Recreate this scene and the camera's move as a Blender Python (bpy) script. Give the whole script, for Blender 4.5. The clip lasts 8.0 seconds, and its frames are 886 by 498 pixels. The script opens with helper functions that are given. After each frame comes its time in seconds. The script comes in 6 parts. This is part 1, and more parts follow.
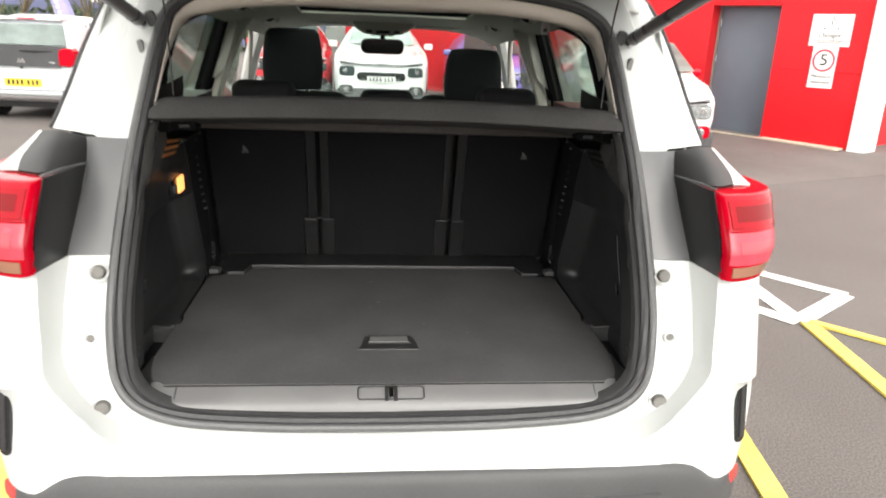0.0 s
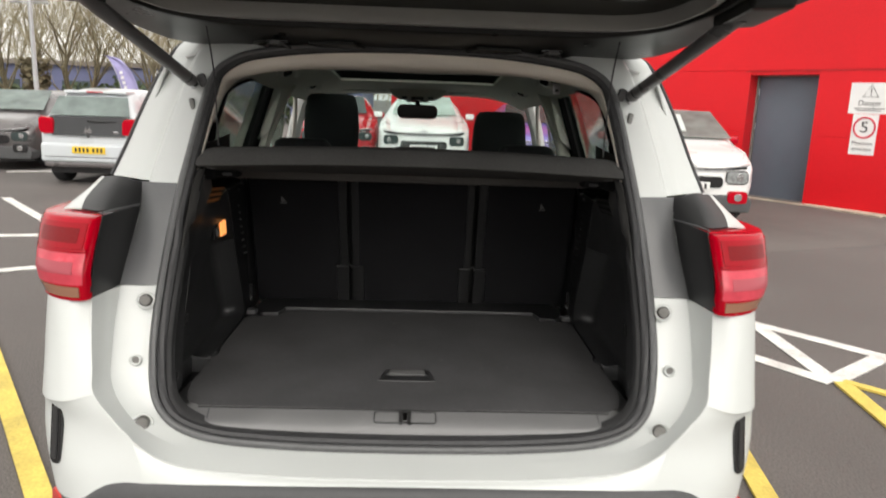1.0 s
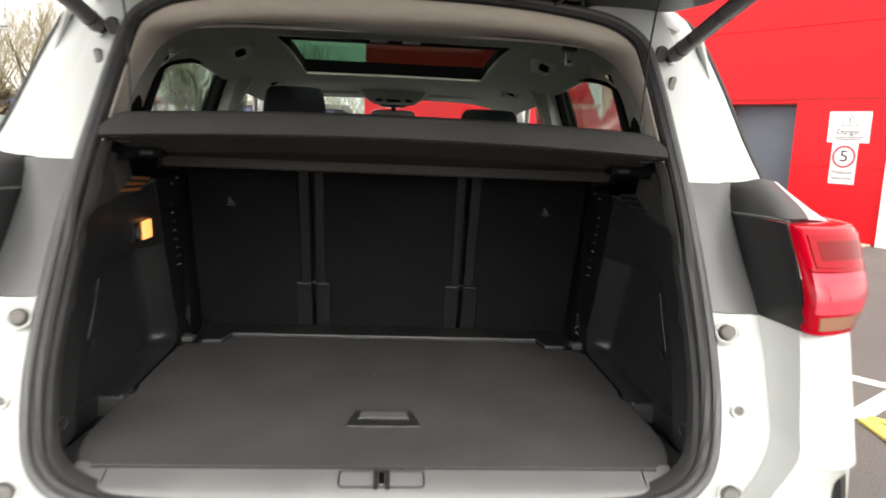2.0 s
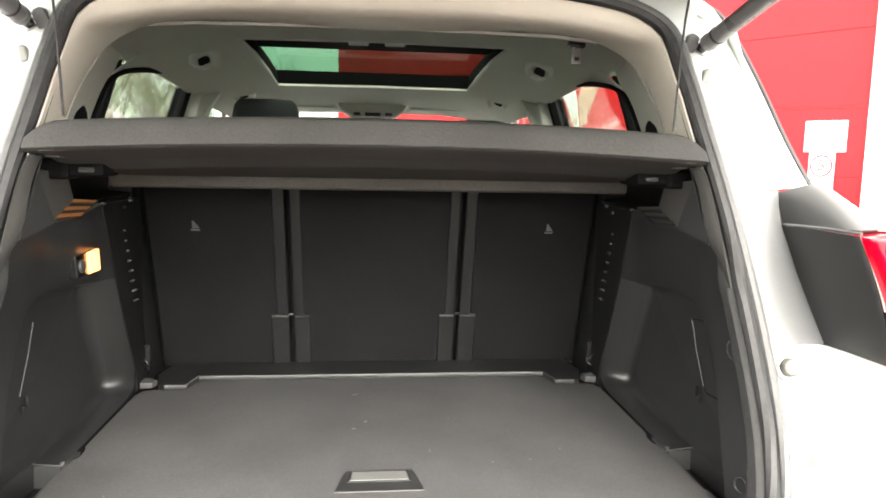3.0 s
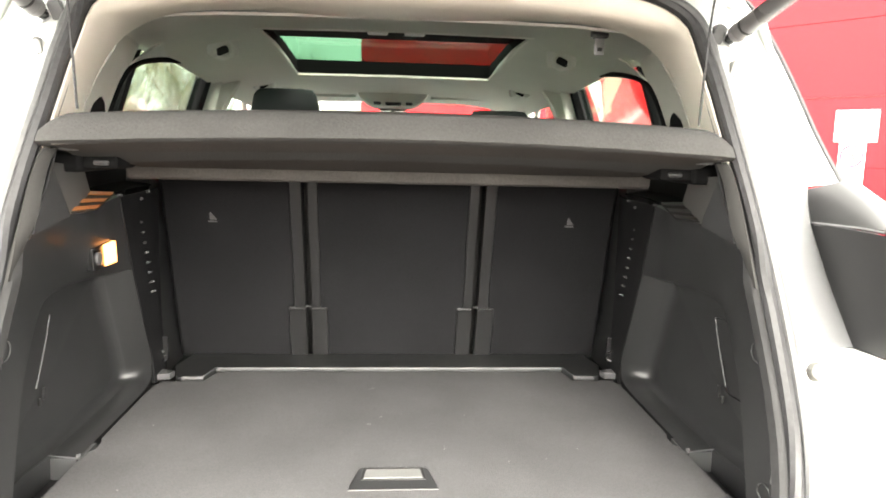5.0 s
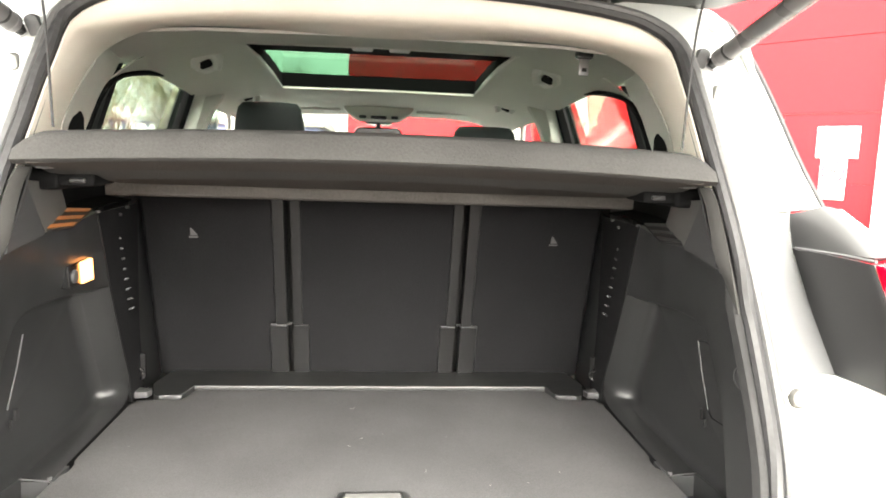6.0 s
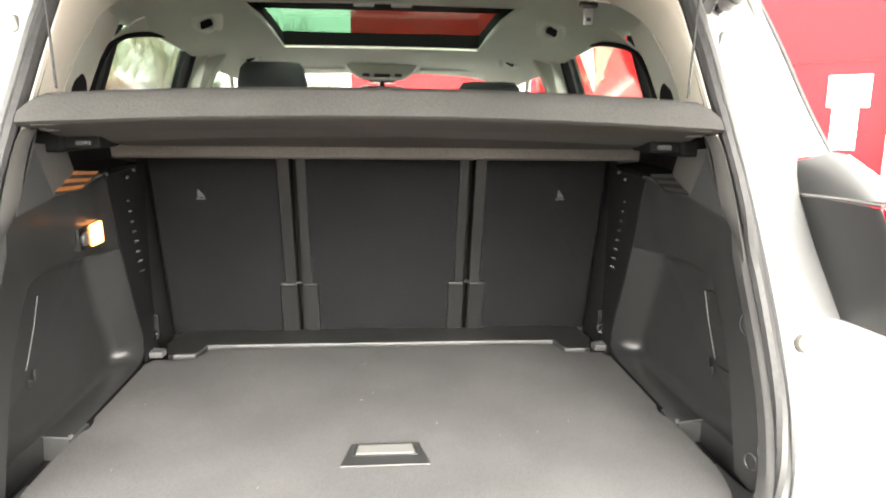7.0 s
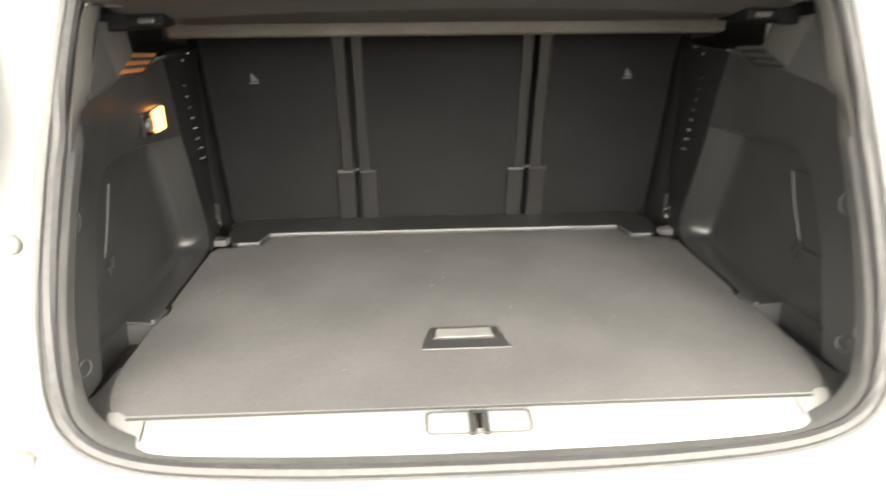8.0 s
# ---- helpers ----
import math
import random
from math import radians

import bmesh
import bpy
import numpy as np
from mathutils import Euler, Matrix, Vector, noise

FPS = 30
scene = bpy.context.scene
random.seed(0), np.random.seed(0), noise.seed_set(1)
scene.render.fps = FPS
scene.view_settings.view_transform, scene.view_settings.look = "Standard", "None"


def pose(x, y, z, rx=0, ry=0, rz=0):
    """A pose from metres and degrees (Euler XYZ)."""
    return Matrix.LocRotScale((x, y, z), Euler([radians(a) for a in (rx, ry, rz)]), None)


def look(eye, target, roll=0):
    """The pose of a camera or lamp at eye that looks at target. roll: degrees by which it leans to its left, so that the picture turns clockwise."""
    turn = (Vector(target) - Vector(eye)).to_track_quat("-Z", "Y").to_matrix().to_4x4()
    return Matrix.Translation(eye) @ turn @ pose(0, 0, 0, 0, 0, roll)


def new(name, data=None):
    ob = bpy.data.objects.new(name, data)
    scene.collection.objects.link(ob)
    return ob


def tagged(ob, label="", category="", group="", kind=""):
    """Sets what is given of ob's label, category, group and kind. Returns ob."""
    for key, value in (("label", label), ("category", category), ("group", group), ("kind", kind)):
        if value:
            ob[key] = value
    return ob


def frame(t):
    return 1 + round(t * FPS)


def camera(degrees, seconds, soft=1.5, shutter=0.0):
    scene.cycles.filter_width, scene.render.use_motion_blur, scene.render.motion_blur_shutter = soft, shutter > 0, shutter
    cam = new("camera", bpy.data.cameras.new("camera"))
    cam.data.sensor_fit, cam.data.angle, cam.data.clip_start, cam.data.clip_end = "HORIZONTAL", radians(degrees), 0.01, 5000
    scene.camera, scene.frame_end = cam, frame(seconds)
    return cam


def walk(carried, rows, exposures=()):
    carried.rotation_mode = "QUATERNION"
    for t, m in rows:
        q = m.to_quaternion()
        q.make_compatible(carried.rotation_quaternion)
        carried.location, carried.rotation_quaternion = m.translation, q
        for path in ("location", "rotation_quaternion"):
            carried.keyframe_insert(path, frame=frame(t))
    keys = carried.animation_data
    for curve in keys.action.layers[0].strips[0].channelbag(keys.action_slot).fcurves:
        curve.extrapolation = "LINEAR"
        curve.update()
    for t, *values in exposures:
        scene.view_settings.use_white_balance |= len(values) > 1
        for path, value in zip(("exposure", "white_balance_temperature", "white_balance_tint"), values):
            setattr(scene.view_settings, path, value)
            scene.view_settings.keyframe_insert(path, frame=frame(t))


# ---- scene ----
cam = camera(64.3, 8.0, soft=1.8, shutter=0.4)
PATH = [
    (0, (-0.048, -1.521, 1.531), (0.154, 0.379, 0.938), 2.4),
    (0.2, (-0.028, -1.6, 1.538), (0.146, 0.318, 0.999), 1.8),
    (0.5, (0.028, -1.667, 1.516), (0.148, 0.27, 1.032), 1.6),
    (0.8, (0.044, -1.698, 1.508), (0.123, 0.248, 1.051), 1.6),
    (1, (0.017, -1.685, 1.497), (0.092, 0.271, 1.087), 2.0),
    (1.2, (-0.017, -1.64, 1.473), (0.048, 0.329, 1.128), 1.5),
    (1.5, (-0.045, -1.556, 1.430), (0.066, 0.414, 1.100), 1.1),
    (1.8, (-0.029, -1.397, 1.375), (0.121, 0.571, 1.051), 2.1),
    (2, (0.002, -1.253, 1.336), (0.153, 0.717, 1.027), 2.4),
    (2.2, (0.024, -1.14, 1.335), (0.176, 0.831, 1.029), 1.8),
    (3.3, (-0.04, -1.02, 1.310), (0.189, 0.952, 1.066), 1.0),
    (3.5, (-0.042, -1.02, 1.328), (0.161, 0.952, 1.059), 0.1),
    (4, (-0.052, -1.02, 1.322), (0.078, 0.956, 1.044), 0.7),
    (4.5, (-0.03, -1.011, 1.319), (0.105, 0.961, 1.019), 0.9),
    (6, (-0.007, -0.985, 1.344), (0.187, 0.988, 1.084), 2.0),
    (6.5, (-0.01, -0.988, 1.338), (0.19, 0.981, 1.054), 1.8),
    (7, (-0.005, -0.992, 1.335), (0.168, 0.966, 0.963), 0.7),
    (7.2, (-0.005, -0.997, 1.340), (0.147, 0.949, 0.905), 0.5),
    (7.5, (-0.029, -0.99, 1.327), (0.093, 0.92, 0.748), 0.7),
    (7.8, (-0.07, -0.982, 1.343), (0.089, 0.9, 0.686), 0.3),
    (8, (-0.093, -0.952, 1.312), (0.001, 0.931, 0.642), -0.5),
]
EXPOSURES = [(0.0, 1.45, 6800, 10), (0.2, 0.95, 6800, 10), (0.45, 0.68, 6800, 10), (1.0, 0.6, 6800, 10), (1.5, 0.65, 6800, 10), (1.8, 0.85, 6800, 10), (2.0, 1.28, 6850, 10), (2.2, 1.6, 6900, 10), (2.7, 2.45, 7000, 9), (3.3, 3.3, 7100, 8), (4.5, 3.58, 7100, 8), (7.0, 3.68, 7150, 8), (8.0, 3.42, 7500, 8)]
walk(cam, [(t, look(eye, target, roll)) for t, eye, target, roll in PATH], EXPOSURES)

# ---- world, sun ----
world = bpy.data.worlds.new("overcast")
scene.world = world
world.use_nodes = True
wn, wl = world.node_tree.nodes, world.node_tree.links
sky = wn.new("ShaderNodeTexSky")
sky.sky_type, sky.sun_disc = "NISHITA", False
sky.sun_elevation, sky.sun_rotation = radians(37), radians(173)
sky.air_density, sky.dust_density, sky.ozone_density = 1.0, 4.0, 1.0
grey = wn.new("ShaderNodeHueSaturation")
grey.inputs["Saturation"].default_value = 0.08
wl.new(sky.outputs["Color"], grey.inputs["Color"])
cloud = wn.new("ShaderNodeMix")
cloud.data_type = "RGBA"
cloud.inputs[0].default_value = 0.6
cloud.inputs[7].default_value = (6.6, 6.6, 6.5, 1)
wl.new(grey.outputs["Color"], cloud.inputs[6])
wl.new(cloud.outputs[2], wn["Background"].inputs["Color"])
wn["Background"].inputs["Strength"].default_value = 0.19

sun = new("sun", bpy.data.lights.new("sun", "SUN"))
sun.data.energy, sun.data.angle, sun.data.color = 0.36, radians(40), (1.0, 0.96, 0.90)
sun.matrix_world = look((0, 0, 0), (-0.10, 0.80, -0.60))


# ---- materials ----
def material(name, color, rough=0.6, metal=0.0, grain=0.0, scale=300.0, bump=0.0, stain=0.0, stain_scale=3.0, coat=0.0, specular=0.5, distance=0.002):
    """A Principled material with fine grain, broad stains and bump at real size."""
    m = bpy.data.materials.new(name)
    m.use_nodes = True
    n, l = m.node_tree.nodes, m.node_tree.links
    p = n["Principled BSDF"]
    p.inputs["Roughness"].default_value, p.inputs["Metallic"].default_value = rough, metal
    p.inputs["Coat Weight"].default_value, p.inputs["Specular IOR Level"].default_value = coat, specular
    p.inputs["Base Color"].default_value = (*color, 1)
    if not (grain or bump or stain):
        return m
    where = n.new("ShaderNodeTexCoord")
    fine, broad = n.new("ShaderNodeTexNoise"), n.new("ShaderNodeTexNoise")
    for tex, s in ((fine, scale), (broad, stain_scale)):
        tex.inputs["Scale"].default_value, tex.inputs["Detail"].default_value = s, 4.0
        l.new(where.outputs["Object"], tex.inputs["Vector"])
    last = None
    for tex, amount in ((fine, grain), (broad, stain)):
        if amount:
            ramp = n.new("ShaderNodeMapRange")
            ramp.inputs["From Min"].default_value, ramp.inputs["From Max"].default_value = 0.3, 0.7
            ramp.inputs["To Min"].default_value, ramp.inputs["To Max"].default_value = 1 - amount, 1 + amount
            l.new(tex.outputs["Fac"], ramp.inputs["Value"])
            mix = n.new("ShaderNodeVectorMath")
            mix.operation = "MULTIPLY"
            mix.inputs[0].default_value = color
            if last:
                l.new(last.outputs[0], mix.inputs[0])
            l.new(ramp.outputs[0], mix.inputs[1])
            last = mix
    if last:
        l.new(last.outputs[0], p.inputs["Base Color"])
    if stain:
        r2 = n.new("ShaderNodeMapRange")
        r2.inputs["To Min"].default_value, r2.inputs["To Max"].default_value = max(rough - 0.12, 0.02), min(rough + 0.12, 1)
        l.new(broad.outputs["Fac"], r2.inputs["Value"])
        l.new(r2.outputs[0], p.inputs["Roughness"])
    if bump:
        b = n.new("ShaderNodeBump")
        b.inputs["Strength"].default_value, b.inputs["Distance"].default_value = bump, distance
        l.new(fine.outputs["Fac"], b.inputs["Height"])
        l.new(b.outputs["Normal"], p.inputs["Normal"])
    return m


def glass(name, tint, gloss=0.05, most=0.7):
    """A thin pane: clear and tinted, with a reflection that grows at grazing angles."""
    m = bpy.data.materials.new(name)
    m.use_nodes = True
    n, l = m.node_tree.nodes, m.node_tree.links
    n.remove(n["Principled BSDF"])
    clear, shine, mix, edge = (n.new("ShaderNode" + k) for k in ("BsdfTransparent", "BsdfGlossy", "MixShader", "LayerWeight"))
    clear.inputs["Color"].default_value = (*tint, 1)
    shine.inputs["Roughness"].default_value = gloss
    steep, share = n.new("ShaderNodeMath"), n.new("ShaderNodeMapRange")
    steep.operation, steep.inputs[1].default_value = "POWER", 4.0
    share.inputs["To Min"].default_value, share.inputs["To Max"].default_value = min(0.05, most), most
    l.new(edge.outputs["Facing"], steep.inputs[0])
    l.new(steep.outputs[0], share.inputs["Value"])
    l.new(share.outputs[0], mix.inputs[0])
    l.new(clear.outputs[0], mix.inputs[1])
    l.new(shine.outputs[0], mix.inputs[2])
    l.new(mix.outputs[0], n["Material Output"].inputs["Surface"])
    return m


def glow(name, color, strength):
    m = material(name, color, 0.3)
    p = m.node_tree.nodes["Principled BSDF"]
    p.inputs["Emission Color"].default_value, p.inputs["Emission Strength"].default_value = (*color, 1), strength
    return m


M = {}
M["paint"] = material("pearl_white_paint", (0.58, 0.602, 0.588), 0.42, stain=0.02, stain_scale=2, coat=0.35)
M["roofpaint"] = material("white_roof_paint", (0.78, 0.785, 0.77), 0.35, coat=0.5)
M["rubber"] = material("door_seal_rubber", (0.028, 0.028, 0.03), 0.55, grain=0.2, scale=90, bump=0.15, stain=0.15, stain_scale=8)
M["sealgrey"] = material("seal_flange_grey", (0.092, 0.093, 0.095), 0.5, grain=0.1, scale=120, stain=0.12, stain_scale=9)
M["plastic"] = material("grained_black_plastic", (0.025, 0.0255, 0.0265), 0.34, grain=0.12, scale=900, bump=0.25, stain=0.15, stain_scale=6, distance=0.0006, specular=0.8)
M["plastic_mid"] = material("grained_charcoal_plastic", (0.050, 0.051, 0.053), 0.5, grain=0.12, scale=900, bump=0.25, stain=0.12, stain_scale=6, distance=0.0006)
M["sill"] = material("grained_grey_sill_plastic", (0.085, 0.085, 0.088), 0.42, grain=0.1, scale=900, bump=0.25, stain=0.1, stain_scale=7, distance=0.0006)
M["sillpad"] = material("pale_grained_sill_plastic", (0.16, 0.16, 0.161), 0.42, grain=0.08, scale=900, bump=0.25, stain=0.1, stain_scale=7, distance=0.0006)
M["liprubber"] = material("dark_seal_lip", (0.036, 0.036, 0.037), 0.6, specular=0.2, grain=0.1, scale=120, stain=0.15, stain_scale=9)
M["handle"] = material("pale_grey_handle_plastic", (0.15, 0.15, 0.148), 0.4, grain=0.08, scale=500, stain=0.1, stain_scale=12)
M["strip"] = material("satin_black_seat_edge_plastic", (0.0185, 0.0185, 0.0192), 0.42, grain=0.1, scale=900, bump=0.2, stain=0.12, stain_scale=9, distance=0.0006)
# paler felt: light on the cassette's upright face is put into the colour
M["felt_lit"] = material("lit_cassette_felt", (0.078, 0.073, 0.069), 0.95, grain=0.15, scale=260, bump=0.4, stain=0.12, stain_scale=7, specular=0.1, distance=0.003)
# orange colour and faint emission imitate the boot lamp's light on plain vent bars
M["orange_glow"] = glow("orange_vent_glow", (0.42, 0.15, 0.045), 0.0035)
M["upper"] = material("charcoal_pillar_plastic", (0.085, 0.084, 0.082), 0.5, grain=0.1, scale=900, bump=0.2, stain=0.1, stain_scale=6, distance=0.0006)
M["trimgrey"] = material("mid_grey_lining_plastic", (0.24, 0.24, 0.23), 0.5, grain=0.08, scale=700, stain=0.1, stain_scale=6)
M["lining"] = material("satin_dark_tailgate_lining", (0.014, 0.0145, 0.014), 0.3, grain=0.08, scale=700, stain=0.15, stain_scale=4, specular=0.28)
M["black"] = material("deep_black_plastic", (0.011, 0.011, 0.012), 0.6, grain=0.1, scale=700, bump=0.15, stain=0.12, stain_scale=8, specular=0.2, distance=0.0006)
M["darkpanel"] = material("dark_tailgate_gloss", (0.035, 0.036, 0.038), 0.2, stain=0.1, stain_scale=3, specular=0.3)
M["buffer"] = material("mid_grey_buffer_rubber", (0.15, 0.145, 0.135), 0.6, grain=0.1, scale=300, stain=0.15, stain_scale=30)
M["flange"] = material("pale_grey_flange_trim", (0.044, 0.043, 0.042), 0.7, specular=0.12, grain=0.1, scale=600, bump=0.15, stain=0.1, stain_scale=7, distance=0.0006)
M["panel"] = material("satin_grey_body_plastic", (0.110, 0.112, 0.115), 0.36, grain=0.06, scale=700, stain=0.1, stain_scale=5)
M["housing"] = material("satin_black_lamp_housing", (0.021, 0.021, 0.022), 0.42, grain=0.06, scale=700, stain=0.15, stain_scale=6, specular=0.35)
M["paleglass"] = material("pale_mint_windscreen", (0.36, 0.45, 0.41), 0.1, stain=0.25, stain_scale=3)
M["gloss"] = material("gloss_black_plastic", (0.012, 0.012, 0.013), 0.22, stain=0.1, stain_scale=5, coat=0.3)
M["bumper"] = material("rough_grey_bumper_plastic", (0.065, 0.066, 0.068), 0.6, grain=0.15, scale=600, bump=0.3, stain=0.12, stain_scale=4, distance=0.001)
M["carpet"] = material("charcoal_boot_carpet", (0.0775, 0.0768, 0.0790), 0.95, grain=0.16, scale=420, bump=0.45, stain=0.14, stain_scale=5, specular=0.1, distance=0.003)
M["felt"] = material("dark_grey_shelf_felt", (0.052, 0.051, 0.050), 0.95, grain=0.12, scale=260, bump=0.35, stain=0.12, stain_scale=7, specular=0.1, distance=0.003)
M["felt_low"] = material("brown_grey_blind_fabric", (0.050, 0.045, 0.042), 0.95, grain=0.3, scale=300, bump=0.5, stain=0.12, stain_scale=8, specular=0.1)
M["seatcarpet"] = material("black_seat_back_carpet", (0.0150, 0.0150, 0.0163), 0.95, grain=0.2, scale=380, bump=0.5, stain=0.14, stain_scale=5, specular=0.1, distance=0.003)
M["seatcloth"] = material("dark_seat_cloth", (0.012, 0.013, 0.016), 0.8, grain=0.3, scale=500, bump=0.5, stain=0.1)
M["headliner"] = material("pale_grey_headliner_cloth", (0.75, 0.735, 0.69), 0.95, grain=0.08, scale=700, bump=0.3, stain=0.04, specular=0.1)
M["beige"] = material("beige_pillar_plastic", (0.86, 0.80, 0.71), 0.55, grain=0.05, scale=800, bump=0.15, stain=0.04, stain_scale=4)
M["beige_dark"] = material("grey_beige_trim_plastic", (0.62, 0.60, 0.55), 0.6, grain=0.06, scale=800, bump=0.2, stain=0.05)
M["chrome"] = material("chrome", (0.75, 0.75, 0.76), 0.16, 1.0)
M["steel"] = material("dull_steel", (0.42, 0.42, 0.43), 0.35, 1.0, stain=0.1, stain_scale=20)
M["strut"] = material("grey_gas_strut_tube", (0.115, 0.113, 0.115), 0.30, stain=0.12, stain_scale=12)
M["lens_red"] = material("red_lamp_lens", (0.40, 0.0012, 0.012), 0.14, coat=0.10, specular=0.2)
M["lens_dark"] = material("deep_red_lamp_reflector", (0.30, 0.001, 0.008), 0.16, coat=0.08, specular=0.18)
M["lens_pink"] = material("pale_red_lamp_reflector", (0.52, 0.056, 0.080), 0.22, stain=0.12, stain_scale=30, coat=0.1, specular=0.25)
M["lens_soft"] = material("grey_pink_light_guide", (0.36, 0.066, 0.084), 0.25, coat=0.1, specular=0.25)
M["lens_core"] = material("smoky_red_lamp_core", (0.17, 0.002, 0.004), 0.15, coat=0.08, specular=0.18)
M["handle_grey"] = material("pale_handle_plastic", (0.80, 0.79, 0.76), 0.5, grain=0.05, scale=600, stain=0.05, stain_scale=10)
M["lens_amber"] = material("smoky_amber_lamp_lens", (0.26, 0.13, 0.085), 0.2, coat=0.25, specular=0.3)
M["reflector"] = material("red_reflector", (0.6, 0.03, 0.02), 0.2, coat=0.8)
M["lint"] = material("pale_lint", (0.20, 0.195, 0.19), 0.9)
M["grey_mark"] = material("grey_print", (0.13, 0.13, 0.13), 0.6)
M["boot_light"] = glow("warm_boot_lamp", (1.0, 0.38, 0.11), 0.75)
M["glass"] = glass("green_tinted_glass", (0.50, 0.58, 0.53))
M["screen"] = glass("windscreen_glass", (0.82, 0.88, 0.865))
M["roofglass"] = glass("dark_roof_glass", (0.17, 0.265, 0.205), most=0.10)
M["olive_glass"] = glass("olive_privacy_glass", (0.052, 0.052, 0.038))
M["mirror"] = material("dark_mirror_glass", (0.02, 0.02, 0.02), 0.1)
M["tyre"] = material("tyre_rubber", (0.016, 0.016, 0.017), 0.8, grain=0.2, scale=80, bump=0.4, stain=0.2)
M["rim"] = material("alloy_rim", (0.45, 0.45, 0.46), 0.35, 0.9, stain=0.08, stain_scale=20)
M["darkglass"] = material("dark_car_glass", (0.045, 0.06, 0.06), 0.06, stain=0.1, specular=0.3)
M["hatchglass"] = material("pale_green_rear_glass", (0.15, 0.185, 0.175), 0.08, stain=0.3, stain_scale=3)
M["lampglass"] = material("grey_headlamp_glass", (0.24, 0.25, 0.25), 0.12, stain=0.35, stain_scale=25)
M["sheet_paper"] = material("pale_green_grey_paper", (0.50, 0.56, 0.54), 0.6, stain=0.06, stain_scale=8)
M["redpanel"] = material("red_cladding", (0.66, 0.0095, 0.0165), 0.42, grain=0.03, scale=40, stain=0.06, stain_scale=0.5, specular=0.28)
M["redtrim"] = material("red_door_reveal", (0.46, 0.005, 0.010), 0.45, stain=0.06, stain_scale=1.0)
M["doorgrey"] = material("slate_grey_steel_door", (0.105, 0.125, 0.155), 0.5, grain=0.03, scale=60, stain=0.08, stain_scale=1.5)
M["doorframe"] = material("worn_grey_door_frame", (0.16, 0.15, 0.14), 0.55, grain=0.1, scale=30, stain=0.2, stain_scale=5)
M["sign"] = material("white_sign_plate", (0.78, 0.78, 0.77), 0.4, stain=0.04, stain_scale=4)
# beige of the wall letters and of a painted window reflection
M["chevron"] = material("beige_letter_and_reflection", (0.62, 0.36, 0.27), 0.5, stain=0.1, stain_scale=2)
M["sign_red"] = material("red_sign_ring", (0.62, 0.03, 0.06), 0.45)
M["holder"] = material("matt_black_holder_plastic", (0.009, 0.009, 0.0095), 0.85, grain=0.1, scale=700, bump=0.15, stain=0.12, stain_scale=8, specular=0.06, distance=0.0006)
M["roof_felt"] = material("deep_black_roof_felt", (0.0035, 0.0035, 0.0036), 0.9, grain=0.1, scale=600, stain=0.1, stain_scale=9, specular=0.03)
M["ink"] = material("black_print", (0.02, 0.02, 0.02), 0.6)
M["kerb"] = material("pale_sandy_concrete_kerb", (0.48, 0.41, 0.32), 0.85, grain=0.2, scale=40, bump=0.4, stain=0.25, stain_scale=4, distance=0.004)
M["asphalt"] = material("brown_grey_asphalt", (0.112, 0.100, 0.094), 0.82, grain=0.42, scale=110, bump=0.8, stain=0.14, stain_scale=0.7, distance=0.006)
M["asphalt2"] = material("older_paler_asphalt", (0.125, 0.112, 0.104), 0.85, grain=0.35, scale=150, bump=0.8, stain=0.16, stain_scale=0.9, distance=0.006)
M["yellow"] = material("worn_yellow_road_paint", (0.66, 0.50, 0.11), 0.7, grain=0.14, scale=70, bump=0.4, stain=0.2, stain_scale=6, distance=0.003)
M["white_line"] = material("worn_white_road_paint", (0.66, 0.65, 0.62), 0.7, grain=0.22, scale=70, bump=0.4, stain=0.2, stain_scale=6, distance=0.003)
M["bark"] = material("green_brown_bark", (0.125, 0.105, 0.062), 0.9, grain=0.3, scale=12, bump=0.6, stain=0.3, stain_scale=1.5, distance=0.02)
M["twig"] = material("olive_brown_twigs", (0.25, 0.22, 0.14), 0.9, stain=0.3, stain_scale=1.0)
M["hedge"] = material("dark_hedge_leaves", (0.055, 0.075, 0.035), 0.9, grain=0.4, scale=6, stain=0.3, stain_scale=0.8)
M["bluewall"] = material("blue_grey_cladding", (0.10, 0.11, 0.20), 0.6, grain=0.05, scale=3, stain=0.15, stain_scale=0.2)
M["brownroof"] = material("brown_roof_sheet", (0.16, 0.14, 0.12), 0.8, grain=0.15, scale=4, stain=0.2, stain_scale=0.3)
M["pole"] = material("galvanised_grey_post", (0.42, 0.43, 0.44), 0.5, 0.3, stain=0.15, stain_scale=2)
M["flag"] = material("violet_flag_cloth", (0.33, 0.31, 0.53), 0.8, stain=0.12, stain_scale=3)
M["silver"] = material("silver_white_car_paint", (0.52, 0.55, 0.57), 0.3, stain=0.03, stain_scale=2, coat=0.7)
M["whitecar"] = material("white_car_paint", (0.78, 0.78, 0.77), 0.3, stain=0.02, stain_scale=2, coat=0.7)
M["greycar"] = material("dark_bronze_car_paint", (0.11, 0.10, 0.10), 0.3, 0.3, stain=0.04, stain_scale=2, coat=0.7)
M["redcar"] = material("red_car_paint", (0.45, 0.012, 0.02), 0.3, stain=0.03, stain_scale=2, coat=0.7)
M["bluecar"] = material("violet_blue_car_paint", (0.12, 0.11, 0.36), 0.3, stain=0.03, stain_scale=2, coat=0.7)
M["plate_y"] = material("yellow_number_plate", (0.75, 0.50, 0.03), 0.5)
M["plate_w"] = material("white_number_plate", (0.72, 0.72, 0.70), 0.5)


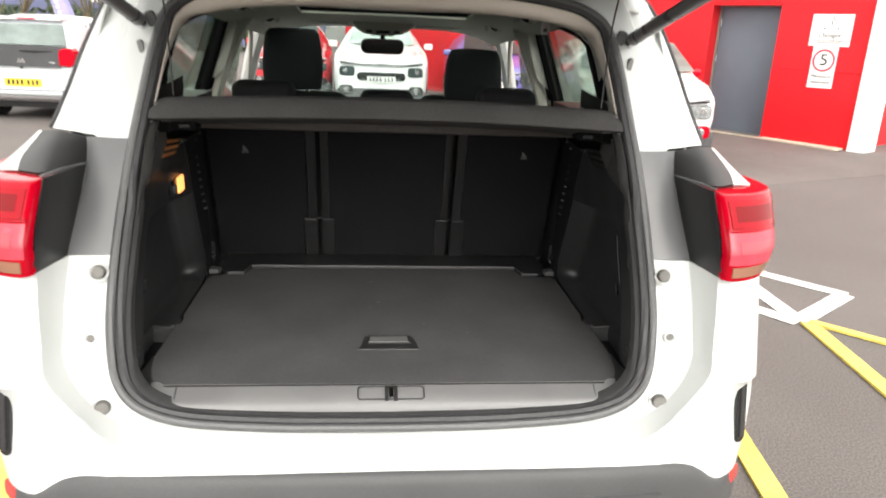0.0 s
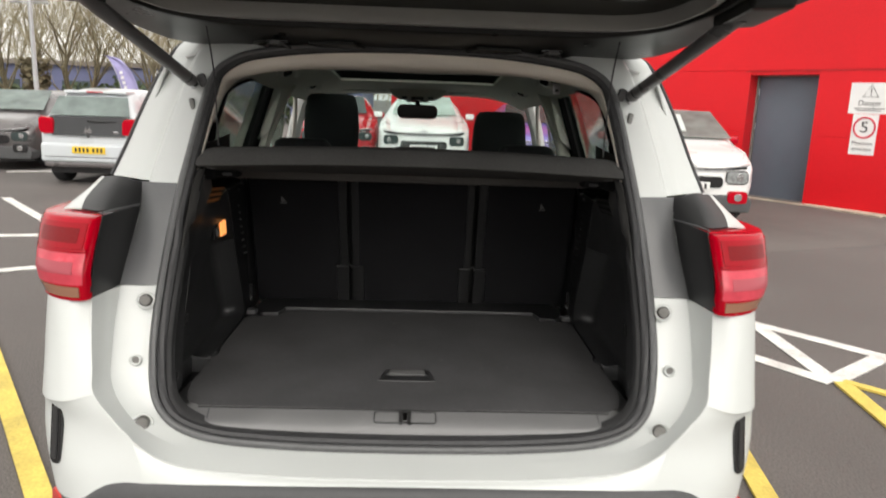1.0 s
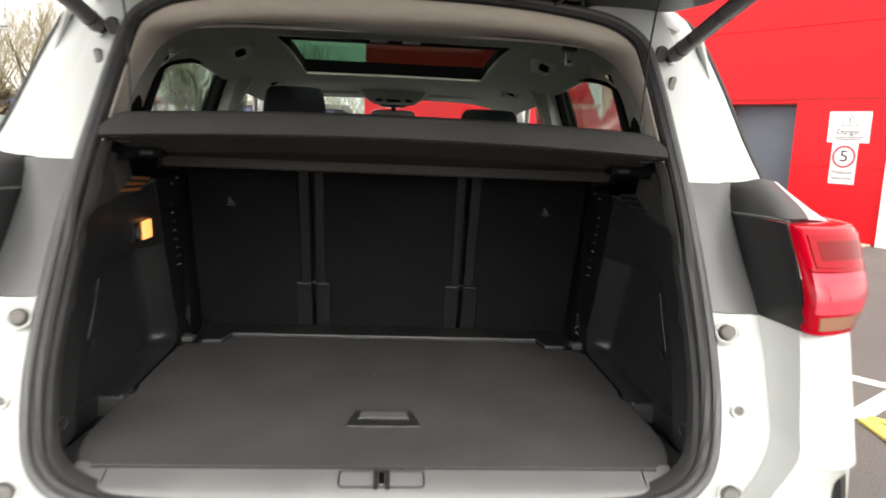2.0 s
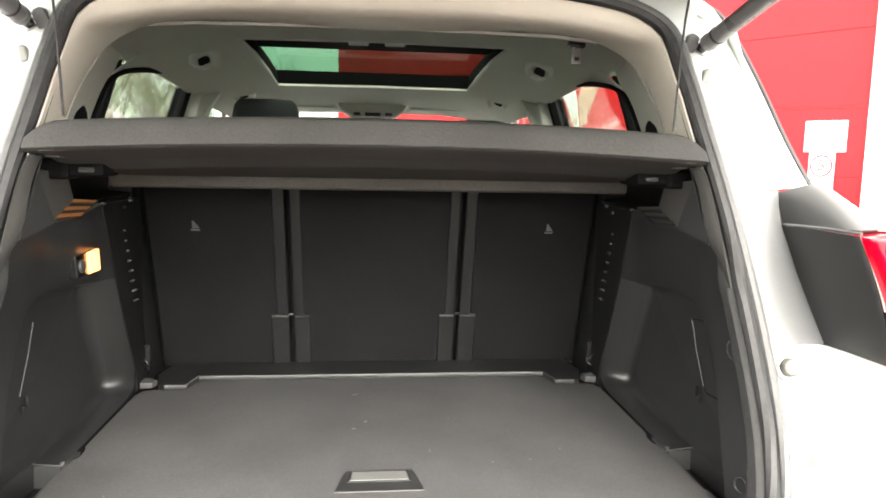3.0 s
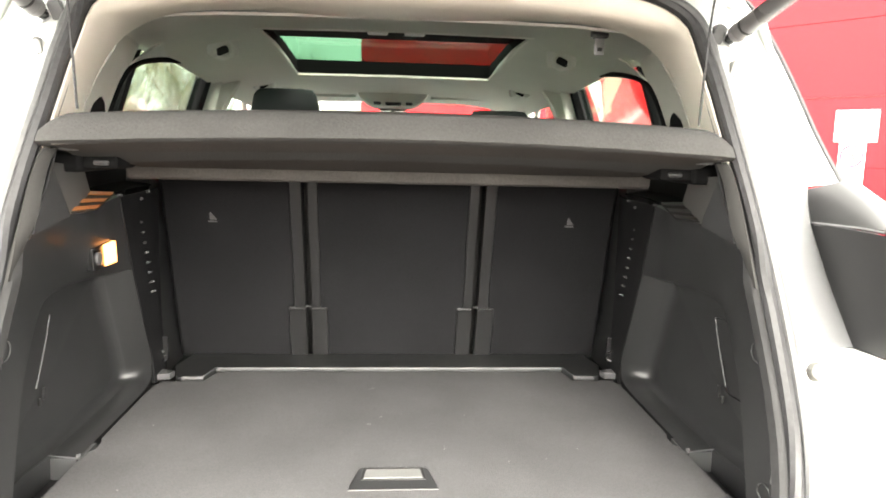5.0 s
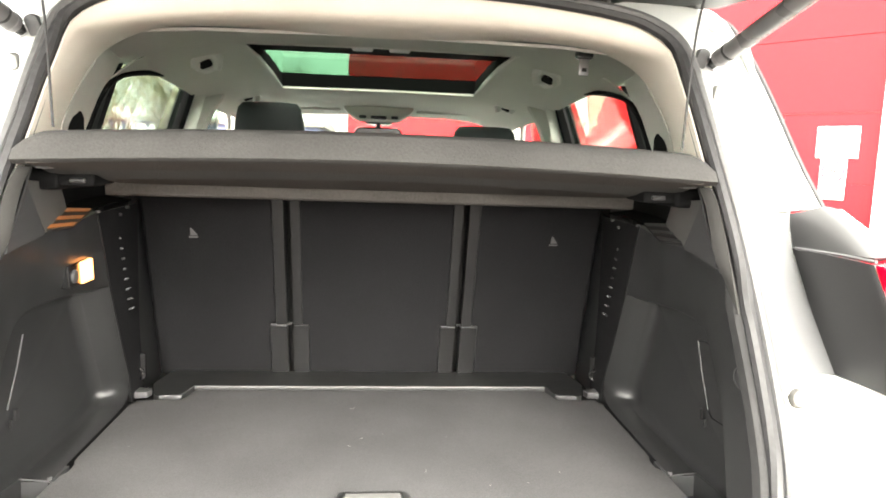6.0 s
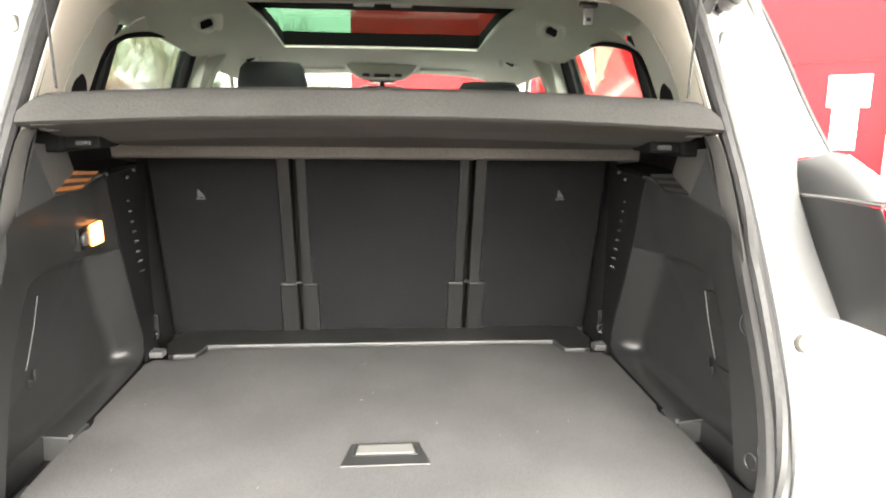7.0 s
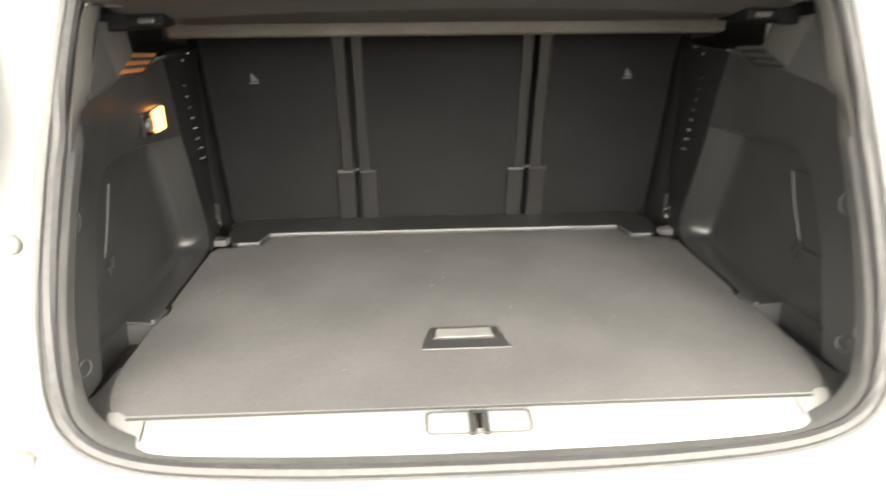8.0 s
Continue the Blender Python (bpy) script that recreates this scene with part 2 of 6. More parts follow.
# ---- mesh helpers ----
def part(name, bm, mat, parent=None, label="", flat=False, angle=38):
    """Link a bmesh as one mesh object under a thing or a part."""
    me = bpy.data.meshes.new(name)
    bm.to_mesh(me)
    bm.free()
    me.materials.append(M[mat] if isinstance(mat, str) else mat)
    if not flat:
        me.shade_smooth()
        me.set_sharp_from_angle(angle=radians(angle))
    ob = new(name, me)
    if not flat:
        ob.modifiers.new("weighted_normal", "WEIGHTED_NORMAL").keep_sharp = True
    if parent is not None:
        ob.parent = parent
    if label:
        tagged(ob, label)
    return ob


def thing(name, label, category, at=(0, 0, 0), group="", kind="", turn=0):
    ob = new(name)
    ob.empty_display_size = 0.1
    ob.matrix_basis = pose(*at, 0, 0, turn)
    return tagged(ob, label, category, group, kind)


def fresh():
    return bmesh.new()


def box(x0, x1, y0, y1, z0, z1, r=0.0, bm=None, seg=2, m=None):
    """A box, its edges rounded by r, as a bmesh or added to one."""
    own = fresh()
    bmesh.ops.create_cube(own, size=1.0)
    bmesh.ops.scale(own, vec=(x1 - x0, y1 - y0, z1 - z0), verts=own.verts)
    bmesh.ops.translate(own, vec=((x0 + x1) / 2, (y0 + y1) / 2, (z0 + z1) / 2), verts=own.verts)
    if r:
        bmesh.ops.bevel(own, geom=own.edges[:], offset=r, segments=seg, affect="EDGES", profile=0.5)
    if m is not None:
        bmesh.ops.transform(own, matrix=m, verts=own.verts)
    return merge(own, bm)


def merge(own, bm):
    if bm is None:
        return own
    me = bpy.data.meshes.new("joined")
    own.to_mesh(me)
    own.free()
    bm.from_mesh(me)
    bpy.data.meshes.remove(me)
    return bm


def spline(points, n=6, closed=False):
    """Catmull-Rom through points, n steps a span."""
    p = [Vector(q) for q in points]
    out, count = [], len(p)
    for i in range(count if closed else count - 1):
        if closed:
            a, b, c, d = p[i - 1], p[i], p[(i + 1) % count], p[(i + 2) % count]
        else:
            a, b, c, d = p[max(i - 1, 0)], p[i], p[i + 1], p[min(i + 2, count - 1)]
        for k in range(n):
            t = k / n
            out.append(0.5 * ((2 * b) + (c - a) * t + (2 * a - 5 * b + 4 * c - d) * t * t + (3 * b - a - 3 * c + d) * t**3))
    if not closed:
        out.append(p[-1].copy())
    return out


def tube(path, radius, bm=None, sides=8, closed=False, flat=1.0):
    """A tube of one radius, or one radius a point, along a path; flat squeezes it along its second axis."""
    own = fresh()
    path = [Vector(q) for q in path]
    n, rings, up = len(path), [], Vector((0.13, 0.21, 0.97))
    for i, q in enumerate(path):
        a = path[i - 1] if i or closed else q
        b = path[(i + 1) % n] if i < n - 1 or closed else q
        way = (b - a).normalized()
        side = way.cross(up)
        if side.length < 0.05:
            side = way.cross(Vector((1, 0, 0)))
        side.normalize()
        up2 = side.cross(way)
        r = radius[i] if isinstance(radius, (list, tuple)) else radius
        rings.append([own.verts.new(q + side * r * math.cos(2 * math.pi * k / sides) + up2 * r * flat * math.sin(2 * math.pi * k / sides)) for k in range(sides)])
    for i in range(n if closed else n - 1):
        a, b = rings[i], rings[(i + 1) % n]
        for k in range(sides):
            own.faces.new((a[k], a[(k + 1) % sides], b[(k + 1) % sides], b[k]))
    if not closed:
        own.faces.new(rings[0][::-1])
        own.faces.new(rings[-1])
    return merge(own, bm)


def sheet(rows, thick=0.004, bm=None, close=False, skip=()):
    """A skin through rows of points, with thickness."""
    own = fresh()
    vs = [[own.verts.new(q) for q in row] for row in rows]
    for i in range(len(vs) - 1):
        m = len(vs[i])
        for k in range(m if close else m - 1):
            if (i, k) not in skip:
                own.faces.new((vs[i][k], vs[i][(k + 1) % m], vs[i + 1][(k + 1) % m], vs[i + 1][k]))
    loose = [v for v in own.verts if not v.link_faces]
    bmesh.ops.delete(own, geom=loose, context="VERTS")
    bmesh.ops.recalc_face_normals(own, faces=own.faces)
    if thick:
        bmesh.ops.solidify(own, geom=own.faces[:], thickness=thick)
    return merge(own, bm)


def prism(outline, axis, lo, hi, r=0.0, bm=None, seg=2):
    """An outline of 2D points pushed out along an axis from lo to hi."""
    own = fresh()
    place = {"x": lambda a, b, c: (c, a, b), "y": lambda a, b, c: (a, c, b), "z": lambda a, b, c: (a, b, c)}[axis]
    low, high = ([own.verts.new(place(a, b, c)) for a, b in outline] for c in (lo, hi))
    own.faces.new(low)
    own.faces.new(high)
    n = len(outline)
    for k in range(n):
        own.faces.new((low[k], low[(k + 1) % n], high[(k + 1) % n], high[k]))
    bmesh.ops.recalc_face_normals(own, faces=own.faces)
    if r:
        bmesh.ops.bevel(own, geom=own.edges[:], offset=r, segments=seg, affect="EDGES", profile=0.5)
    return merge(own, bm)


def disc(at, way, radius, depth, bm=None, sides=20, r=0.0, top=None):
    """A short round stub with its axis along way; top is the radius at its far end."""
    own = fresh()
    bmesh.ops.create_cone(own, cap_ends=True, segments=sides, radius1=radius, radius2=radius if top is None else top, depth=depth)
    if r:
        bmesh.ops.bevel(own, geom=[e for e in own.edges if len(e.link_faces) == 2 and any(len(f.verts) > 4 for f in e.link_faces)], offset=r, segments=2, affect="EDGES", profile=0.5)
    turn = Vector(way).normalized().to_track_quat("Z", "Y").to_matrix().to_4x4()
    bmesh.ops.transform(own, matrix=Matrix.Translation(at) @ turn, verts=own.verts)
    return merge(own, bm)


def ring(at, way, radius, thin, bm=None, sides=28):
    turn = Vector(way).normalized().to_track_quat("Z", "Y").to_matrix()
    pts = [Vector(at) + turn @ Vector((radius * math.cos(2 * math.pi * k / sides), radius * math.sin(2 * math.pi * k / sides), 0)) for k in range(sides)]
    return tube(pts, thin, bm, 6, True)


def rounded(w, h, r, n=5):
    """A rounded rectangle about the origin, as 2D points."""
    out = []
    for cx, cy, a0 in ((w / 2 - r, h / 2 - r, 0), (-w / 2 + r, h / 2 - r, 90), (-w / 2 + r, -h / 2 + r, 180), (w / 2 - r, -h / 2 + r, 270)):
        out += [(cx + r * math.cos(radians(a0 + 90 * k / n)), cy + r * math.sin(radians(a0 + 90 * k / n))) for k in range(n + 1)]
    return out


def turned(bm, m):
    bmesh.ops.transform(bm, matrix=m, verts=bm.verts)
    return bm


def letters(text, size, depth=0.002):
    """Text in the built-in font as a bmesh about the origin, in the xz plane, facing -y."""
    cu = bpy.data.curves.new("text", "FONT")
    cu.body, cu.size, cu.extrude, cu.align_x, cu.align_y = text, size, depth, "CENTER", "CENTER"
    ob = new("text", cu)
    me = bpy.data.meshes.new_from_object(ob)
    bm = fresh()
    bm.from_mesh(me)
    bpy.data.objects.remove(ob)
    bpy.data.curves.remove(cu)
    bpy.data.meshes.remove(me)
    return turned(bm, pose(0, 0, 0, 90, 0, 0))


# ================= the place =================
def build_ground():
    bm = fresh()
    own = [bm.verts.new(p) for p in ((-900, -900, 0), (900, -900, 0), (900, 900, 0), (-900, 900, 0))]
    bm.faces.new(own)
    tagged(part("ground", bm, "asphalt", flat=True), "brown-grey asphalt of a large car park", "ground", kind="structure")
    bm = prism([(3.55, 5.6), (9.5, 7.9), (9.5, 6.0), (30, -12), (40, 10), (-6, 30), (-2, 18.5), (3.2, 11.5)], "z", 0.0, 0.004)
    tagged(part("pavement", bm, "asphalt2"), "older paler asphalt apron along the red building", "pavement", kind="structure")
    # unseen wall behind the viewpoint, added to keep horizon light off the seat backs
    tagged(part("horizon_blocker", prism([(-60, -11.0), (40, -11.0), (40, -11.3), (-60, -11.3)], "z", 0.0, 2.0), "doorframe"), "plain grey unseen wall added to block low sky light", "wall", kind="structure")


def stripe(a, b, w, top, bm=None):
    a, b = Vector((*a, 0)), Vector((*b, 0))
    side = Vector((0, 0, 1)).cross(b - a).normalized() * (w / 2)
    pts = [a - side, b - side, b + side, a + side]
    return prism([(p.x, p.y) for p in pts], "z", 0.004, top, bm=bm)


def road_marking(name, label, mat, lines, width):
    for k, (a, b, *own) in enumerate(lines):
        w = own[0] if own else width
        bm = stripe(a, b, w, 0.0075 + 0.0008 * k + (0.008 if mat == "yellow" else 0))
        tagged(part(name, bm, mat, flat=True), label, "road marking", group=name + "s of the bays", kind="structure")


def build_markings():
    road_marking("yellow_line", "worn yellow painted bay line on the asphalt", "yellow", [
        ((1.50, 1.27), (1.33, 0.2)), ((1.33, 0.2), (1.05, -1.6)), ((2.45, 2.0), (2.36, 1.25)), ((2.36, 1.25), (2.16, -0.45)),
        ((2.47, 2.02), (2.95, 1.50), 0.06), ((-2.75, 2.72), (-1.30, 0.65)), ((-1.30, 0.65), (-0.95, 0.15))], 0.09)
    road_marking("white_line", "worn white painted hatch line on the asphalt", "white_line", [
        ((2.40, 3.18), (3.00, 2.46)), ((2.08, 2.47), (2.40, 2.02)), ((2.46, 3.08), (2.42, 2.05)), ((2.42, 2.04), (2.99, 2.46)),
        ((-5.6, 8.05), (-4.10, 6.25)), ((-4.9, 5.32), (-3.72, 5.62)), ((-4.0, 3.75), (-3.05, 4.28)), ((-3.05, 4.28), (-2.1, 4.9)), ((-7.3, 11.1), (-5.9, 11.75))], 0.11)


# The red building: its face runs slantwise, along wall_way from the door's corner.
WALL_AT, WALL_WAY = Vector((6.47, 9.88, 0)), Vector((0.56, -0.83, 0)).normalized()
WALL_M = Matrix.Translation(WALL_AT) @ Matrix.Rotation(math.atan2(WALL_WAY.y, WALL_WAY.x), 4, "Z")


def build_red_building():
    """In its own frame x runs along the face to the right, y into the building."""
    top, left, right, door_w, door_h, deep = 6.8, -13.15, 1.42, 1.20, 2.13, 0.36
    b = thing("red_building", "long red-clad showroom building with a grey steel door", "building", kind="structure")
    b.matrix_basis = WALL_M
    bm = prism([(left, 0), (-door_w - 0.0, 0), (-door_w, deep), (-door_w, deep + 0.3), (left, deep + 0.3)], "z", 0, door_h)
    prism([(0, 0), (right, 0), (right, 0.5), (0, 0.5)], "z", 0, door_h, bm=bm)
    prism([(left, 0), (right, 0), (right, 0.5), (left, 0.5)], "z", door_h, top, bm=bm)
    part("wall", bm, "redpanel", b, flat=True)
    bm = box(left, right, 0.55, 9.0, 0.0, top - 0.2)
    part("back_block", bm, "redpanel", b, flat=True)
    # cladding panels, each a hair proud of the wall, with open joints
    rows = [(0.03, 1.14), (1.15, 2.20), (2.21, 3.32), (3.33, 4.45), (4.46, 5.60), (5.61, 6.78)]
    for z0, z1 in rows:
        cols = [left, -5.6, -door_w, 0.0, right] if z0 < 2.2 else [left, -5.6, right]
        for x0, x1 in zip(cols[:-1], cols[1:]):
            if x0 == -door_w and z0 < 2.2:
                continue
            bm = box(x0 + 0.004, x1 - 0.004, -0.012, 0.004, z0, z1, 0.003, seg=1)
            part("panel", bm, "redpanel", b, flat=True)
    part("door_reveal", box(-door_w - 0.004, -door_w + 0.006, -0.010, deep - 0.14, 0, door_h, 0.002), "redtrim", b)
    part("door_lintel", box(-door_w - 0.1, right, -0.020, -0.012, door_h + 0.055, door_h + 0.075, 0.003), "redtrim", b)
    # white post at the building's corner
    part("corner_post", box(right + 0.01, right + 0.26, -0.1, 0.35, 0, top, 0.01), "sign", b, "off-white corner post")
    # lettering high on the wall beside the bays, and pale chevrons imitating a side window reflection
    for k in range(8):
        part("letter", box(-4.75 + 0.135 * k, -4.75 + 0.135 * k + 0.085, -0.030, -0.025, 2.06, 2.17, 0.002), "chevron", b, "pale raised letter bar")
    part("chevron", prism([(-3.97, 1.84), (-3.93, 2.02), (-4.02, 2.60), (-4.45, 3.70), (-4.98, 3.70), (-4.40, 2.66)], "y", -0.024, -0.013), "sign", b, "white slanting shape imitating a window reflection")
    part("chevron", prism([(-3.92, 1.86), (-3.55, 2.62), (-3.10, 3.70), (-3.55, 3.70), (-3.98, 2.60), (-3.90, 2.02)], "y", -0.024, -0.013), "chevron", b, "pale beige slanting shape imitating a window reflection")
    part("roof_edge", box(left - 0.05, right + 0.3, -0.08, 0.6, top, top + 0.18, 0.02), "sign", b)

    d = thing("door_1", "slate-grey steel door set back in a red wall", "door", kind="structure")
    d.matrix_basis = WALL_M @ pose(0, 0, 0)
    part("door_leaf", box(-door_w + 0.045, -0.02, deep - 0.10, deep - 0.05, 0.02, door_h - 0.03, 0.004), "doorgrey", d)
    bm = box(-door_w, -door_w + 0.04, deep - 0.14, deep, 0, door_h, 0.003)
    box(-0.016, 0, deep - 0.14, deep, 0, door_h, 0.003, bm)
    box(-door_w + 0.04, -0.016, deep - 0.14, deep, door_h - 0.026, door_h, 0.003, bm)
    part("door_frame", bm, "doorframe", d)
    for z in (0.35, 1.25, 1.85):
        part("hinge", disc((-door_w + 0.045, deep - 0.112, z), (0, 0, 1), 0.011, 0.11), "steel", d)
    part("lock", disc((-0.09, deep - 0.103, 1.05), (0, 1, 0), 0.022, 0.02, r=0.004), "steel", d, "small steel lock")
    part("threshold", box(-door_w, 0, deep - 0.16, deep, 0.0, 0.02, 0.004), "doorframe", d)
    part("kick_plate", box(-door_w - 0.1, 0.12, -0.13, -0.02, 0.004, 0.02, 0.004), "kerb", d)
    bm = prism([(0.05, -0.02), (0.9, -0.02), (1.36, -0.03), (1.36, -0.30), (0.9, -0.26), (0.1, -0.13)], "z", 0.002, 0.035, 0.008)
    k = tagged(part("kerb", bm, "kerb"), "low sandy concrete kerb at the wall's foot", "kerb", kind="structure")
    k.matrix_basis = WALL_M

    def sign(label, x0, x1, z0, z1):
        s = thing("safety_sign", label, "sign", group="safety signs on the wall")
        s.matrix_basis = WALL_M @ pose((x0 + x1) / 2, -0.0125, (z0 + z1) / 2)
        w, h = x1 - x0, z1 - z0
        part("plate", box(-w / 2, w / 2, -0.006, 0.0, -h / 2, h / 2, 0.002), "sign", s)
        return s, w, h

    s, w, h = sign("white danger sign with a warning triangle", 0.53, 1.14, 1.53, 2.00)
    tri = [(-0.115, 0.02), (0.115, 0.02), (0, 0.205)]
    part("triangle", tube([(x, -0.008, z) for x, z in tri], 0.007, closed=True, sides=6), "ink", s)
    bm = box(-0.008, 0.008, -0.009, -0.006, 0.075, 0.15, 0.002)
    disc((0, -0.0075, 0.052), (0, 1, 0), 0.010, 0.003, bm, 12)
    part("exclamation_mark", bm, "ink", s)
    part("word", turned(letters("Danger", 0.115), pose(0, -0.0075, -0.075)), "ink", s)
    for z, ww in ((-0.155, 0.44), (-0.185, 0.36)):
        part("line", box(-ww / 2, ww / 2, -0.0085, -0.006, z - 0.007, z + 0.007), "grey_mark", s)

    s, w, h = sign("white speed sign with a red ring round a five", 0.62, 1.00, 0.90, 1.525)
    part("ring", tube([(0.155 * math.cos(a), -0.008, 0.105 + 0.155 * math.sin(a)) for a in (2 * math.pi * k / 40 for k in range(40))], 0.015, closed=True, sides=6), "sign_red", s)
    part("number", turned(letters("5", 0.24, 0.002), pose(0.0, -0.0075, 0.105) @ Matrix.Diagonal((1.15, 1, 1, 1))), "ink", s)
    part("word", turned(letters("Maximum", 0.078), pose(0, -0.0075, -0.135)), "ink", s)
    part("word", turned(letters("speed limit", 0.068), pose(0, -0.0075, -0.225)), "ink", s)


# ---- other cars ----
def car_shell(stations):
    """Rings of a car's skin from tail to nose: stations of (y, half_width, z_low, z_belt, roof_half_width, z_roof)."""
    rows = []
    for y, w, lo, belt, rw, roof in stations:
        half = [(0.0, lo), (0.82 * w, lo), (0.96 * w, lo + 0.10), (w, lo + 0.5 * (belt - lo)), (0.995 * w, belt - 0.07), (0.965 * w, belt)]
        half += [(rw + 0.42 * (0.965 * w - rw), belt + 0.6 * (roof - belt)), (rw, roof - 0.065), (rw - 0.05, roof - 0.026), (rw - 0.14, roof - 0.007), (0.0, roof)]
        rows.append([Vector((x, y, z)) for x, z in half] + [Vector((-x, y, z)) for x, z in half[-2:0:-1]])
    return rows


def shell_mesh(stations):
    rows = car_shell(stations)
    bm = sheet(rows, 0.0, close=True)
    bm.verts.ensure_lookup_table()
    n = len(rows[0])
    bm.faces.new([bm.verts[k] for k in range(n)])
    bm.faces.new([bm.verts[len(rows) * n - n + k] for k in range(n)])
    bmesh.ops.recalc_face_normals(bm, faces=bm.faces)
    return bm


def pane(corners, lift, bm=None, thick=0.006):
    """A pane through four corners (bottom two, top two), lifted along its normal."""
    a, b, c, d = (Vector(p) for p in corners)
    nrm = (b - a).cross(d - a).normalized() * lift
    rows = [[a.lerp(b, k / 6) + nrm for k in range(7)], [d.lerp(c, k / 6) + nrm for k in range(7)]]
    return sheet(rows, thick, bm)


def wheel(car, x, y, r=0.31, w=0.19):
    s = 1 if x > 0 else -1
    prof = [(r * 0.62, -w / 2), (r * 0.92, -w / 2), (r, -w / 2 + 0.03), (r, w / 2 - 0.03), (r * 0.92, w / 2), (r * 0.62, w / 2)]
    n = 28
    rows = [[Vector((x + px, y + rad * math.cos(2 * math.pi * k / n), r + rad * math.sin(2 * math.pi * k / n))) for k in range(n)] for rad, px in prof]
    tyre = part("wheel", sheet(rows + rows[:1], 0.0, close=True), "tyre", car, "black tyre on an alloy rim")
    bm = disc((x + s * (w / 2 - 0.035), y, r), (1, 0, 0), r * 0.6, 0.02, sides=24)
    for k in range(5):
        a = 2 * math.pi * k / 5
        box(-0.012, 0.012, -0.03, 0.03, 0.03, r * 0.6, 0.006, bm, 1, Matrix.Translation((x + s * (w / 2 - 0.02), y, r)) @ Matrix.Rotation(a, 4, "X"))
    part("rim", bm, "rim", tyre)
    return tyre


def plate(car, y, z, mat, facing, x=0.0):
    """A number plate with plain bars in place of its characters."""
    p = part("number_plate", box(x - 0.26, x + 0.26, y - 0.006, y + 0.006, z - 0.055, z + 0.055, 0.004), mat, car)
    for k in range(7):
        xx = x - 0.20 + 0.062 * k + (0.03 if k > 3 else 0)
        part("bar", box(xx - 0.016, xx + 0.016, y + facing * 0.006, y + facing * 0.009, z - 0.033, z + 0.033), "ink", p)


def side_windows(car, st, spans):
    """Dark side glass on both flanks between station indices."""
    rows = car_shell(st)
    for i, j, k0, k1 in spans:
        for s in (1, -1):
            f = lambda v: Vector((v.x * s, v.y, v.z))
            a, b, c, d = rows[i][5], rows[j][5], rows[j][7], rows[i][7]
            lo, hi = 0.06, 0.92
            quad = [a.lerp(d, lo).lerp(b.lerp(c, lo), k0), a.lerp(d, lo).lerp(b.lerp(c, lo), k1), a.lerp(d, hi).lerp(b.lerp(c, hi), k1), a.lerp(d, hi).lerp(b.lerp(c, hi), k0)]
            mid = [Vector((max(q.x, 0) + 0.012, q.y, q.z)) for q in quad]
            part("side_window", pane([f(q) for q in mid], 0.0), "darkglass", car)


